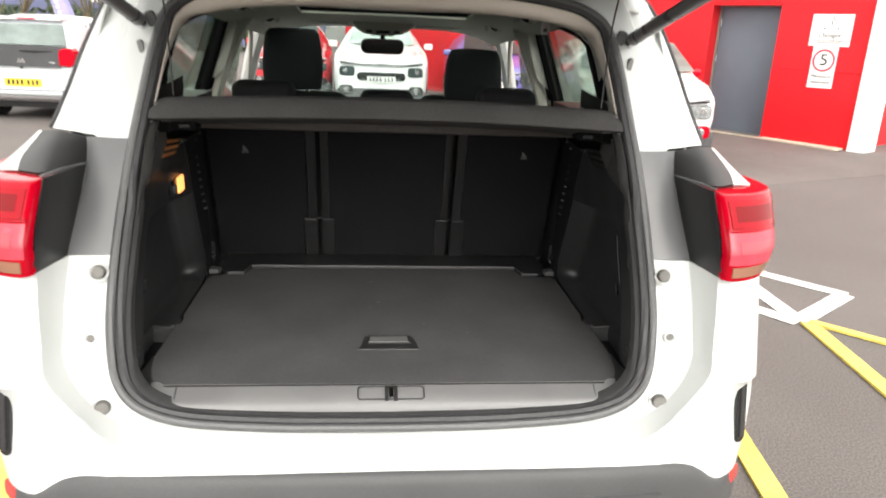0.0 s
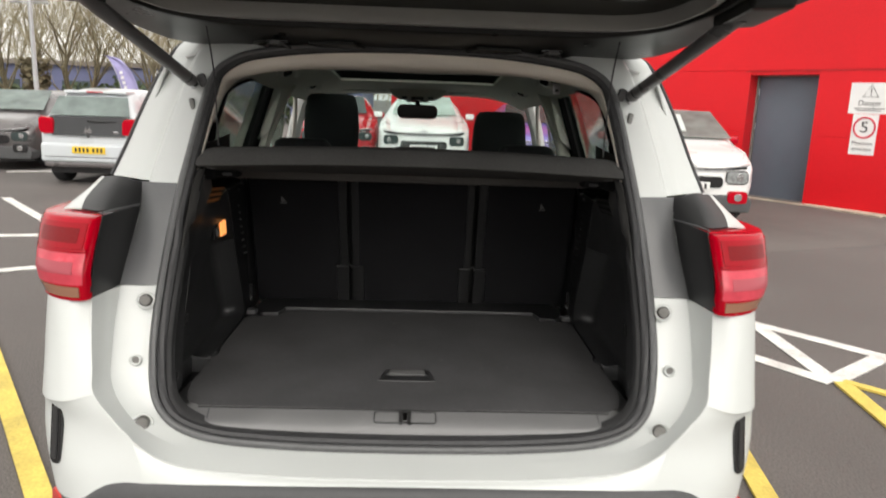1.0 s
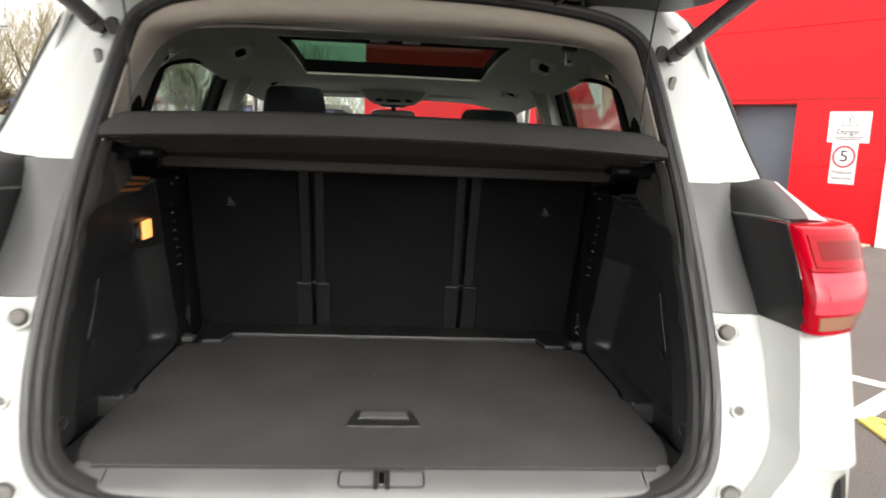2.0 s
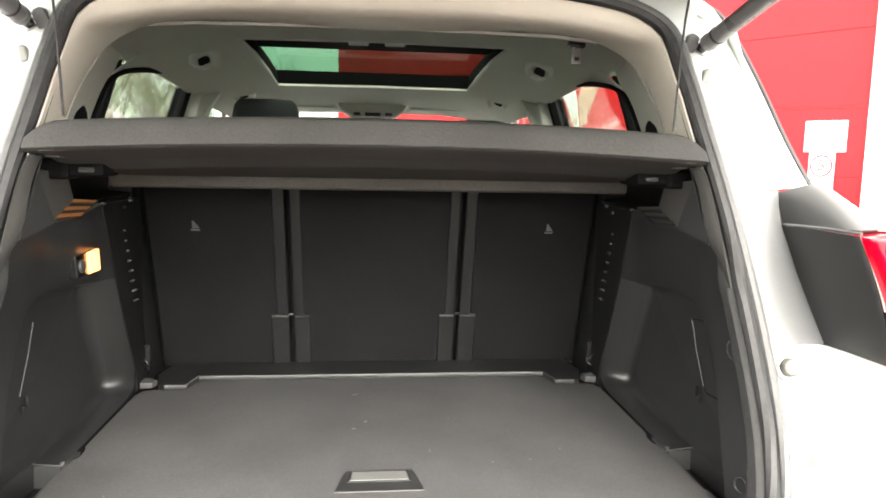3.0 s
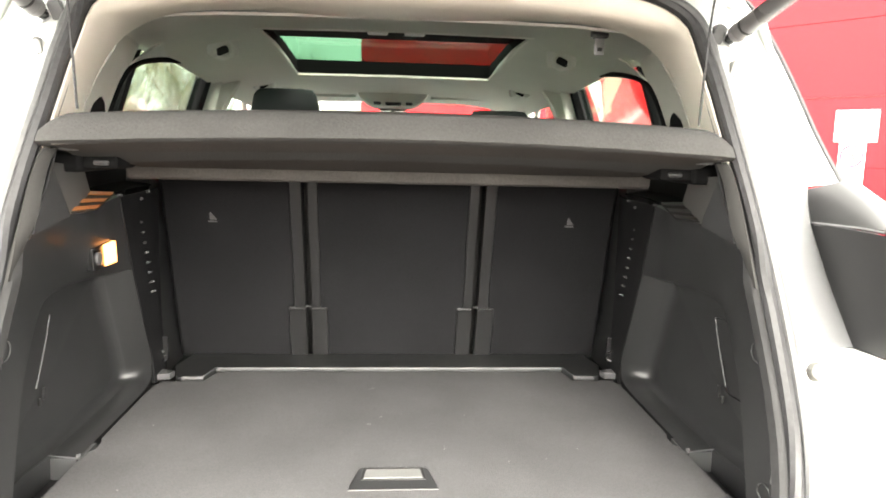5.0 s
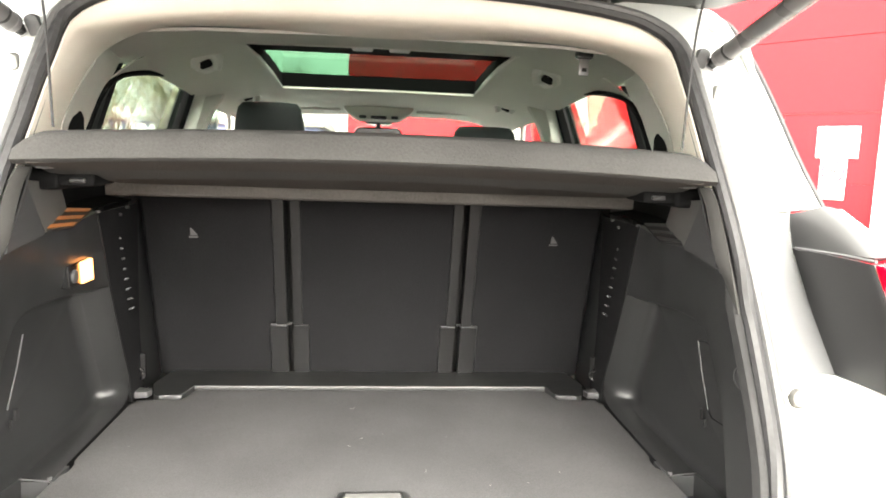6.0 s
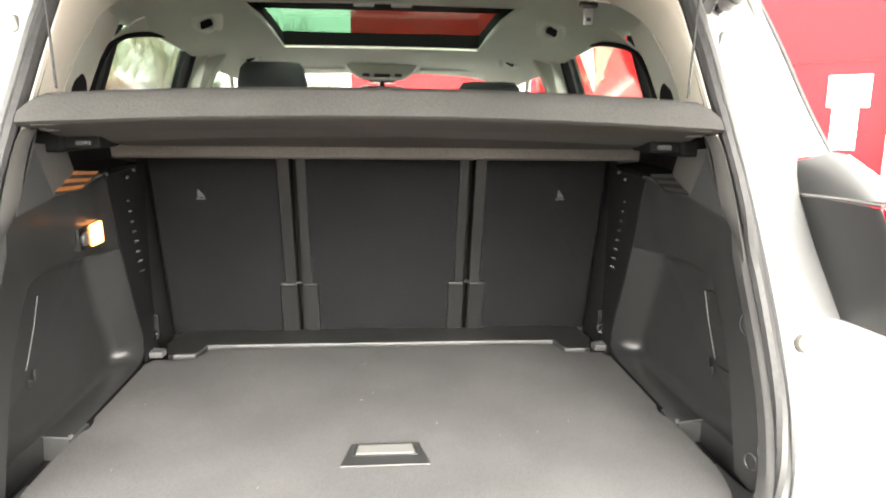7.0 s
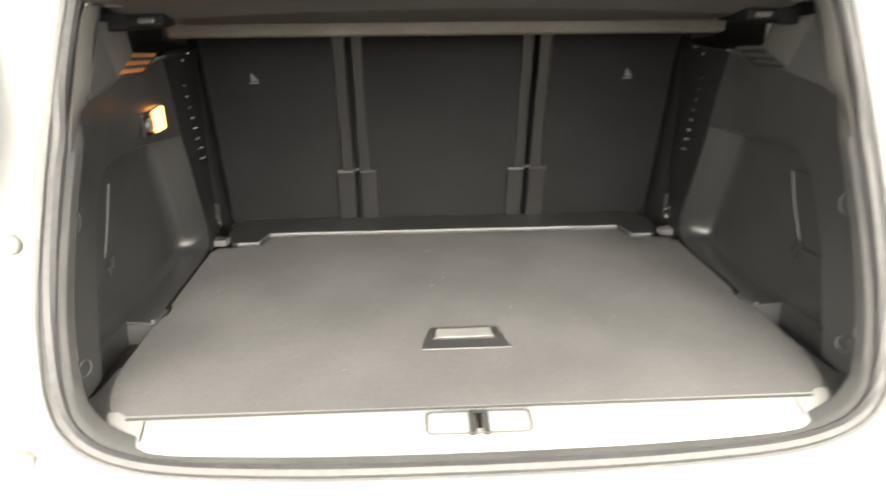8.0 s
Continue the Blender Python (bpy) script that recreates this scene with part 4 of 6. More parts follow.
def build_car_outside(car):
    # --- rubber seal round the opening
    seal = part("boot_seal", sheet([rim_ring(a, d) for a, d in ((-0.004, 0.004), (0.004, -0.012), (0.016, -0.012), (0.019, 0.0))], 0.0, close=True), "sealgrey", car, "grey rubber boot seal")

    def slim(low, high, depth):
        """A ring whose inset changes from the lower to the upper part of the opening."""
        return [a.lerp(b, max(0.0, min(1.0, (a.z - 1.12) / 0.06), min(1.0, (0.80 - a.z) / 0.06))) for a, b in zip(rim_ring(low, depth), rim_ring(high, depth))]
    part("seal_bead", tube(slim(0.030, 0.0235, -0.004), 0.0110, closed=True), "rubber", seal)
    part("seal_bead", tube(rim_ring(0.012, -0.010), 0.0085, closed=True), "sealgrey", seal)
    part("seal_lip", sheet([slim(a, b, d) for a, b, d in ((0.019, 0.017, 0.0), (0.040, 0.028, 0.002), (0.048, 0.033, 0.010), (0.050, 0.035, 0.03))], 0.0, close=True), "liprubber", seal)

    def quarter(s):
        # channel beside the opening: a flat floor by the seal, a steep cheek up to the crest, then the white corner
        A = [(0.607, 1.03), (0.612, 0.96), (0.611, 0.88), (0.604, 0.83), (0.587, 0.765), (0.54, 0.725), (0.45, 0.695), (0.27, 0.682), (0.0, 0.678)]
        B = [(0.704, 0.004, 1.030), (0.704, -0.038, 0.96), (0.702, -0.076, 0.88), (0.696, -0.102, 0.83), (0.664, -0.130, 0.776), (0.598, -0.158, 0.727), (0.49, -0.182, 0.694), (0.27, -0.190, 0.676), (0.0, -0.193, 0.671)]
        C = [(0.725, -0.105, 1.028), (0.719, -0.133, 0.96), (0.708, -0.166, 0.88), (0.698, -0.190, 0.83), (0.648, -0.212, 0.778), (0.578, -0.236, 0.722), (0.48, -0.246, 0.684), (0.27, -0.251, 0.668), (0.0, -0.252, 0.664)]
        floor_rows, cheek_rows = [], []
        for (x, z), b, c in zip(A, B, C):
            a, b, c = Vector((x, slant(z) + 0.006, z)), Vector(b), Vector(c)
            low = max(0.0, min(1.0, (z - 0.70) / 0.1))
            floor_rows.append([a, a.lerp(b, 0.4) + Vector((0, 0.008, 0)) * low, a.lerp(b, 0.8) + Vector((0, 0.006, 0)) * low, b])
            cheek_rows.append([b, b.lerp(c, 0.12) + Vector((0.001, 0.003, 0)) * low, b.lerp(c, 0.5) + Vector((0.003, 0.004, 0)) * low, c])
        part("rear_channel", sheet(mirror_rows(fine(floor_rows, 3), s), 0.004), "paint", car)
        part("channel_cheek", sheet(mirror_rows(fine(cheek_rows, 3), s), 0.004), "paint", car)
        # white corner of the rear wing and bumper
        rows = [[(0.725, -0.105, 1.028), (0.765, -0.124, 1.030), (0.815, -0.090, 1.034), (0.856, -0.030, 1.043), (0.882, 0.07, 1.06), (0.90, 0.30, 1.08)],
                [(0.723, -0.114, 1.010), (0.767, -0.131, 1.010), (0.817, -0.098, 1.010), (0.858, -0.036, 1.012), (0.884, 0.07, 1.02), (0.902, 0.30, 1.03)],
                [(0.719, -0.133, 0.96), (0.768, -0.148, 0.955), (0.821, -0.112, 0.95), (0.860, -0.046, 0.95), (0.886, 0.07, 0.95), (0.905, 0.30, 0.96)],
                [(0.708, -0.166, 0.88), (0.763, -0.174, 0.868), (0.820, -0.138, 0.866), (0.856, -0.074, 0.866), (0.883, 0.04, 0.87), (0.91, 0.30, 0.87)],
                [(0.698, -0.190, 0.83), (0.756, -0.192, 0.814), (0.814, -0.160, 0.807), (0.852, -0.102, 0.804), (0.879, 0.0, 0.80), (0.91, 0.30, 0.81)]]
        part("rear_wing", sheet(mirror_rows(fine(rows, 4), s), 0.004), "paint", car)
        # the bumper corner below steps in under a ledge
        rows = [[(0.698, -0.190, 0.83), (0.755, -0.191, 0.814), (0.813, -0.159, 0.807), (0.851, -0.102, 0.804), (0.878, 0.0, 0.80), (0.91, 0.30, 0.81)],
                [(0.688, -0.194, 0.818), (0.750, -0.187, 0.801), (0.806, -0.154, 0.794), (0.850, -0.098, 0.794), (0.878, 0.0, 0.79), (0.91, 0.30, 0.80)],
                [(0.650, -0.211, 0.780), (0.735, -0.184, 0.762), (0.799, -0.152, 0.76), (0.852, -0.098, 0.76), (0.879, 0.0, 0.76), (0.91, 0.30, 0.76)],
                [(0.602, -0.228, 0.742), (0.712, -0.200, 0.715), (0.796, -0.160, 0.712), (0.854, -0.100, 0.71), (0.880, -0.01, 0.71), (0.91, 0.30, 0.70)],
                [(0.578, -0.250, 0.690), (0.700, -0.226, 0.655), (0.790, -0.176, 0.65), (0.846, -0.112, 0.65), (0.874, -0.02, 0.65), (0.905, 0.30, 0.64)],
                [(0.575, -0.262, 0.647), (0.700, -0.240, 0.596), (0.782, -0.184, 0.577), (0.824, -0.135, 0.59), (0.857, -0.03, 0.61), (0.90, 0.30, 0.60)]]
        part("bumper_corner", sheet(mirror_rows(fine(rows, 4), s), 0.004), "paint", car)
        rows = [[(0.0, -0.252, 0.664), (0.27, -0.251, 0.668), (0.48, -0.246, 0.684), (0.578, -0.236, 0.722), (0.602, -0.228, 0.742)],
                [(0.0, -0.266, 0.660), (0.27, -0.265, 0.662), (0.47, -0.260, 0.670), (0.560, -0.254, 0.684), (0.578, -0.250, 0.690)],
                [(0.0, -0.274, 0.650), (0.27, -0.273, 0.650), (0.47, -0.270, 0.650), (0.555, -0.264, 0.649), (0.575, -0.262, 0.647)]]
        part("bumper_top", sheet(mirror_rows(fine(rows, 3), s), 0.004), "paint", car)
        # vent slot with a rounded recess
        set_in = Matrix.Translation((s * 0.793, -0.161, 0.726)) @ Matrix.Rotation(s * radians(30), 4, "Z") @ Matrix.Rotation(radians(-7), 4, "X")
        o = prism(rounded(0.036, 0.150, 0.016), "y", -0.008, 0.03, 0.003)
        v = part("air_vent", turned(o, set_in), "gloss", car, "narrow black vent slot")
        o = prism(rounded(0.016, 0.126, 0.007), "y", -0.011, 0.0, 0.002)
        part("grille", turned(o, set_in), "plastic", v)
        # rubber plugs and a hole in the channel
        for x, y, z, r in ((0.637, -0.014, 1.0, 0.0155), (0.611, -0.138, 0.738, 0.0175)):
            way = Vector((-0.25 * s, -0.9, 0.25)).normalized()
            p = part("rubber_buffer", disc((s * x, y, z), way, r, 0.03, r=0.005, top=r * 0.86), "buffer", car, "grey rubber buffer")
            part("buffer_ring", ring(Vector((s * x, y, z)) + way * 0.003, way, r + 0.004, 0.0026), "paint", p)
        p = part("screw_boss", ring((s * 0.648, -0.066, 0.866), (-0.2 * s, -0.93, 0.2), 0.0115, 0.0034), "paint", car)
        part("screw", disc((s * 0.648, -0.060, 0.866), (-0.2 * s, -0.93, 0.2), 0.009, 0.012), "buffer", p)

    both(quarter)

    def shoulder(s):
        # grey plastic panel between seal and lamp
        rows = [[(0.588, 0.125, 1.27), (0.63, 0.128, 1.27), (0.665, 0.135, 1.27), (0.694, 0.150, 1.27)],
                [(0.597, 0.098, 1.21), (0.64, 0.098, 1.21), (0.670, 0.110, 1.21), (0.691, 0.128, 1.212)],
                [(0.603, 0.062, 1.13), (0.645, 0.062, 1.13), (0.680, 0.072, 1.13), (0.701, 0.085, 1.13)],
                [(0.607, 0.030, 1.06), (0.648, 0.028, 1.06), (0.684, 0.030, 1.06), (0.706, 0.034, 1.06)],
                [(0.609, 0.018, 1.031), (0.652, 0.012, 1.031), (0.686, 0.010, 1.031), (0.7065, 0.009, 1.031)]]
        part("pillar_panel", sheet(mirror_rows(fine(rows, 4), s), 0.004), "panel", car, "satin grey plastic pillar panel")
        # black lamp housing: a wall from the panel back to the lamp
        rows = [[(0.691, 0.128, 1.212), (0.700, 0.05, 1.212), (0.712, -0.030, 1.210), (0.720, -0.034, 1.209)],
                [(0.701, 0.085, 1.13), (0.706, 0.01, 1.13), (0.713, -0.082, 1.125), (0.721, -0.086, 1.125)],
                [(0.706, 0.034, 1.06), (0.710, -0.030, 1.055), (0.717, -0.110, 1.05), (0.724, -0.114, 1.05)],
                [(0.7065, 0.009, 1.031), (0.712, -0.045, 1.031), (0.720, -0.104, 1.030), (0.728, -0.112, 1.027)]]
        h = part("lamp_housing", sheet(mirror_rows(fine(rows, 3), s), 0.006), "housing", car, "satin black lamp housing")
        # black wedge over the housing
        rows = [[(0.691, 0.126, 1.214), (0.715, 0.03, 1.216), (0.735, -0.01, 1.216), (0.79, 0.02, 1.216)],
                [(0.692, 0.142, 1.245), (0.725, 0.10, 1.250), (0.755, 0.075, 1.252), (0.808, 0.085, 1.235)],
                [(0.694, 0.152, 1.268), (0.725, 0.150, 1.275), (0.755, 0.150, 1.282), (0.795, 0.165, 1.276)]]
        part("shoulder_trim", sheet(mirror_rows(fine(rows, 3), s), 0.004), "housing", car)
        part("trim_line", tube([(s * 0.691, 0.118, 1.213), (s * 0.713, 0.03, 1.214), (s * 0.722, -0.032, 1.213)], 0.003, sides=6), "panel", h)
        # white shoulder outside the wedge
        rows = [[(0.79, 0.02, 1.216), (0.825, 0.03, 1.214), (0.862, 0.06, 1.20), (0.885, 0.16, 1.17), (0.90, 0.34, 1.12)],
                [(0.806, 0.085, 1.236), (0.830, 0.095, 1.232), (0.858, 0.12, 1.215), (0.882, 0.20, 1.18), (0.90, 0.36, 1.12)],
                [(0.795, 0.165, 1.277), (0.812, 0.18, 1.272), (0.845, 0.21, 1.235), (0.878, 0.26, 1.18), (0.90, 0.38, 1.12)]]
        part("shoulder", sheet(mirror_rows(fine(rows, 3), s), 0.004), "paint", car)
        # white pillar beside the opening up to the roof
        rows = [[(0.588, 0.125, 1.27), (0.640, 0.132, 1.27), (0.668, 0.140, 1.27), (0.675, 0.152, 1.27), (0.735, 0.175, 1.273), (0.790, 0.20, 1.276)],
                [(0.576, 0.158, 1.35), (0.622, 0.166, 1.35), (0.648, 0.175, 1.352), (0.654, 0.187, 1.353), (0.708, 0.21, 1.357), (0.758, 0.236, 1.36)],
                [(0.558, 0.202, 1.45), (0.600, 0.210, 1.452), (0.622, 0.220, 1.455), (0.628, 0.232, 1.456), (0.675, 0.25, 1.46), (0.724, 0.278, 1.463)],
                [(0.530, 0.240, 1.54), (0.574, 0.250, 1.545), (0.596, 0.258, 1.548), (0.602, 0.270, 1.550), (0.645, 0.29, 1.553), (0.690, 0.318, 1.553)],
                [(0.47, 0.268, 1.60), (0.545, 0.280, 1.612), (0.570, 0.288, 1.615), (0.578, 0.300, 1.616), (0.615, 0.32, 1.616), (0.660, 0.345, 1.610)],
                [(0.40, 0.278, 1.622), (0.50, 0.295, 1.645), (0.54, 0.310, 1.650), (0.552, 0.320, 1.650), (0.59, 0.345, 1.648), (0.635, 0.37, 1.64)]]
        fold = [[Vector(r[2]), Vector(r[2]) + Vector((0.026, 0.056, 0)) * k] for r, k in zip(rows, (0.55, 1, 1, 0.8, 0.45, 0.2))]
        inner = [r[:3] for r in rows]
        outer = [[b, b.lerp(Vector(r[4]) + Vector((0.010, 0.034, 0)) * k, 0.5) + Vector((0, -0.004, 0)), Vector(r[4]) + Vector((0.010, 0.032, 0)) * k, Vector(r[5]) + Vector((0.010, 0.026, 0)) * k] for (a, b), r, k in zip(fold, rows, (0.7, 1, 1, 0.8, 0.5, 0.3))]
        part("pillar_fold", sheet(mirror_rows(fine([[a, a.lerp(b, 0.5) + Vector((0.002, 0, 0)), b] for a, b in fold], 4), s), 0.004), "paint", car)
        part("rear_pillar", sheet(mirror_rows(fine(inner, 4), s), 0.004), "paint", car)
        part("pillar_flank", sheet(mirror_rows(fine(outer, 4), s), 0.004), "paint", car)
        line = [(r[-1][0] + 0.012 * k, r[-1][1] + 0.026 * k, r[-1][2]) for r, k in zip(rows, (0.7, 1, 1, 0.8, 0.5, 0.3))]
        part("window_rubber", tube([(s * x, y, z) for x, y, z in spline(line[:5] + [(0.655, 0.40, 1.632)], 4)], 0.0052, sides=6), "rubber", car)
        # side window panel behind that line, on the flank
        rows2 = [[p, (p[0] + 0.02, p[1] + 0.10, p[2])] for p in line]
        part("quarter_glass", sheet(mirror_rows(rows2, s), 0.004), "darkglass", car)
        # tail lamp, in its layers
        def lamp_rows(z, grow=0.0):
            u = (z - 1.03) / 0.18
            inner_y = -0.112 + 0.080 * max(0, (u - 0.35) / 0.65) ** 1.2
            wide = 0.024 * max(0.0, u) - 0.004 - 0.012 * max(0.0, 1 - max(u, 0.0) / 0.25) ** 1.5
            return [(0.718 - grow, inner_y - grow, z), (0.736, inner_y - 0.022 - grow, z), (0.80 + 0.6 * wide, inner_y - 0.004 - grow, z), (0.852 + wide + grow * 0.6, inner_y + 0.040 - grow, z), (0.876 + wide + grow, inner_y + 0.11, z), (0.886 + 0.5 * wide + grow, inner_y + 0.20, z)]
        zs = [1.030, 1.036, 1.06, 1.09, 1.12, 1.15, 1.18, 1.202, 1.208]
        skin = [spline(lamp_rows(z, -0.004 if z in (1.030, 1.208) else 0.0), 4) for z in zs]
        cap = [[Vector((p.x - 0.006, max(p.y, -0.02) + 0.03, 1.2095)) for p in skin[-1]], [Vector((min(p.x, 0.83), 0.11, 1.2100)) for p in skin[-1]]]
        lamp = part("tail_lamp", sheet(mirror_rows(skin + cap, s), 0.004), "lens_red", car, "red tail lamp with a pale lower lens")

        def inset(z0, z1, k0, k1, mat, name, lift=0.003):
            rows = []
            for j in range(5):
                z = z0 + (z1 - z0) * j / 4
                line = spline(lamp_rows(z, lift), 4)
                rows.append(line[k0:k1 + 1])
            part(name, sheet(mirror_rows(rows, s), 0.003), mat, lamp)
        inset(1.143, 1.196, 4, 14, "lens_dark", "upper_reflector")
        inset(1.066, 1.134, 3, 16, "lens_pink", "lower_reflector")
        inset(1.155, 1.185, 5, 11, "lens_core", "lamp_core", 0.0038)
        inset(1.090, 1.116, 5, 12, "lens_soft", "light_guide", 0.0038)
        inset(1.1365, 1.1425, 3, 16, "lens_dark", "divider", 0.004)
        inset(1.038, 1.061, 4, 14, "lens_amber", "indicator")
        inset(1.031, 1.036, 1, 14, "lens_red", "lower_edge", 0.004)

    both(shoulder)
    # a short row of pin holes in one pillar panel
    for k in range(5):
        p = Vector((-0.635, 0.116, 1.237)).lerp(Vector((-0.635, 0.094, 1.189)), k / 4)
        part("pin_hole", disc(p, (0, 0.9, -0.4), 0.0028, 0.008, sides=8), "ink", car)

    # --- dark lower bumper with its reflectors
    xs = (0.0, 0.25, 0.45, 0.58, 0.66, 0.73, 0.79, 0.835, 0.865)
    back = (0.272, 0.271, 0.267, 0.258, 0.250, 0.222, 0.160, 0.085, -0.06)
    high = (0.656, 0.656, 0.656, 0.654, 0.636, 0.590, 0.588, 0.610, 0.625)
    rows = []
    for x, b, t in zip(xs, back, high):
        rows.append([(x, -b + 0.012, t + 0.004), (x, -b - 0.010, t - 0.006), (x * 1.0, -b - 0.022, t - 0.06), (x * 1.005, -b - 0.026, 0.50), (x * 1.0, -b - 0.005, 0.40), (x * 0.98, -b + 0.05, 0.30)])
    grid = fine(rows, 3)
    grid = mirror_rows(grid, -1)[:0:-1] + grid
    bump = part("lower_bumper", sheet(grid, 0.006), "bumper", car, "dark grey unpainted lower bumper")
    part("step_pad", box(-0.58, 0.58, -0.300, -0.27, 0.555, 0.60, 0.01), "bumper", bump)
    for s in (-1, 1):
        o = prism([(x, z) for x, z in rounded(0.15, 0.045, 0.015)], "y", -0.014, 0.012, 0.005)
        part("reflector", turned(o, Matrix.Translation((s * 0.770, -0.176, 0.540)) @ Matrix.Rotation(s * radians(42), 4, "Z") @ Matrix.Rotation(s * radians(-12), 4, "Y")), "reflector", bump, "red rear reflector")

    # --- roof, flanks, doors, nose: closes the car round the cabin
    ys = [0.30, 0.55, 0.95, 1.25, 1.55, 1.85, 2.15, 2.45, 2.58]
    hx = [-0.62, -0.58, -0.38, 0.0, 0.38, 0.58, 0.62]
    rz = [1.655, 1.666, 1.670, 1.668, 1.656, 1.634, 1.620, 1.600, 1.582]
    rows = [[(x, y, z - 0.05 * abs(x / 0.62) ** 4 - 0.012 * (x / 0.62) ** 2) for x in hx] for y, z in zip(ys, rz)]
    skip = {(i, k) for i in (2, 3, 4) for k in (2, 3)}
    part("roof", sheet(rows, 0.006, skip=skip), "roofpaint", car)
    rows = [[(x, y, z + 0.004) for x in (-0.385, 0, 0.385)] for y, z in zip((0.94, 1.25, 1.55, 1.86), (1.667, 1.667, 1.655, 1.633))]
    g = part("sunroof_glass", sheet(rows, 0.004), "roofglass", car, "dark tinted panoramic roof glass")
    g.visible_shadow = False
    for y0, y1, z in ((0.93, 1.33, 1.660), (1.80, 1.86, 1.633)):
        part("sunroof_border", box(-0.40, 0.40, y0, y1, z - 0.004, z), "roof_felt", car)
    for s in (-1, 1):
        part("roof_rail", tube([(s * 0.585, 0.72, 1.655), (s * 0.59, 0.82, 1.70), (s * 0.59, 2.0, 1.71), (s * 0.575, 2.2, 1.66)], 0.016), "gloss", car)
        rows = [[(s * x, y, z) for y in (0.30, 0.8, 1.6, 2.4, 3.1, 3.7)] for x, z in ((0.86, 0.28), (0.90, 0.45), (0.92, 0.75), (0.91, 0.95), (0.885, 1.03), (0.84, 1.06))]
        part("flank", sheet(rows, 0.006), "paint", car)
        part("sill_cladding", box(s * 0.90 - 0.03, s * 0.90 + 0.03, 0.9, 3.1, 0.24, 0.42, 0.02), "bumper", car)
        part("window_line", box(s * 0.845 - 0.012, s * 0.845 + 0.012, 0.4, 2.9, 1.05, 1.075, 0.006), "gloss", car)
        for y0, y1, t0, t1 in ((0.50, 0.88, 0.62, 0.92), (0.95, 1.60, 0.93, 1.58), (1.68, 2.62, 1.66, 2.14)):
            rows = [[(s * 0.838, y0, 1.07), (s * 0.838, y1, 1.07)], [(s * 0.755, (y0 + t0) / 2, 1.32), (s * 0.755, (y1 + t1) / 2, 1.32)], [(s * 0.665, t0, 1.57), (s * 0.665, t1, 1.57)]]
            w = part("side_window", sheet(rows, 0.004), "glass", car, "green-tinted side window")
            w.visible_shadow = False
        for y, t, r in ((0.92, 0.92, 0.019), (1.64, 1.62, 0.030)):
            part("door_pillar", tube([(s * 0.838, y, 1.05), (s * 0.752, (y + t) / 2, 1.32), (s * 0.660, t, 1.585)], r, sides=8), "holder", car)
        part("front_pillar", tube([(s * 0.84, 2.98, 1.05), (s * 0.72, 2.62, 1.35), (s * 0.61, 2.40, 1.595)], 0.04), "paint", car)
        part("roof_side", tube([(s * 0.628, 0.50, 1.622), (s * 0.645, 0.9, 1.625), (s * 0.645, 1.8, 1.625), (s * 0.61, 2.45, 1.58)], 0.03), "paint", car)
        part("rear_flank", sheet([[(s * x, y, z) for y in (0.30, 0.45, 0.62)] for x, z in ((0.91, 0.98), (0.885, 1.12), (0.83, 1.17), (0.76, 1.32), (0.67, 1.585))], 0.006), "paint", car)
        part("door_mirror", box(s * 1.0 - 0.09, s * 1.0 + 0.09, 2.55, 2.68, 1.02, 1.18, 0.04), "paint", car)
        wheel(car, s * 0.79, 0.62, 0.35, 0.21)
        wheel(car, s * 0.79, 3.35, 0.35, 0.21)
    rows = [[(-0.74, 3.02, 1.06), (-0.35, 3.16, 1.06), (0, 3.20, 1.06), (0.35, 3.16, 1.06), (0.74, 3.02, 1.06)], [(-0.60, 2.48, 1.585), (-0.3, 2.56, 1.59), (0, 2.58, 1.59), (0.3, 2.56, 1.59), (0.60, 2.48, 1.585)]]
    w = part("windscreen", sheet(fine(rows, 4), 0.005), "screen", car)
    w.visible_shadow = False
    rows = [[(x, y, z - 0.05 * (x / 0.8) ** 2) for x in (-0.84, -0.5, 0, 0.5, 0.84)] for y, z in ((2.98, 1.06), (3.3, 1.04), (3.8, 0.98), (4.08, 0.88), (4.16, 0.72))]
    part("bonnet", sheet(fine(rows, 3), 0.006), "paint", car)
    part("nose", prism([(-0.85, 3.65), (-0.80, 4.0), (-0.55, 4.17), (0.55, 4.17), (0.80, 4.0), (0.85, 3.65)], "z", 0.28, 0.84, 0.03), "paint", car)
    part("underbody", box(-0.84, 0.84, -0.05, 4.05, 0.22, 0.34, 0.02), "gloss", car)


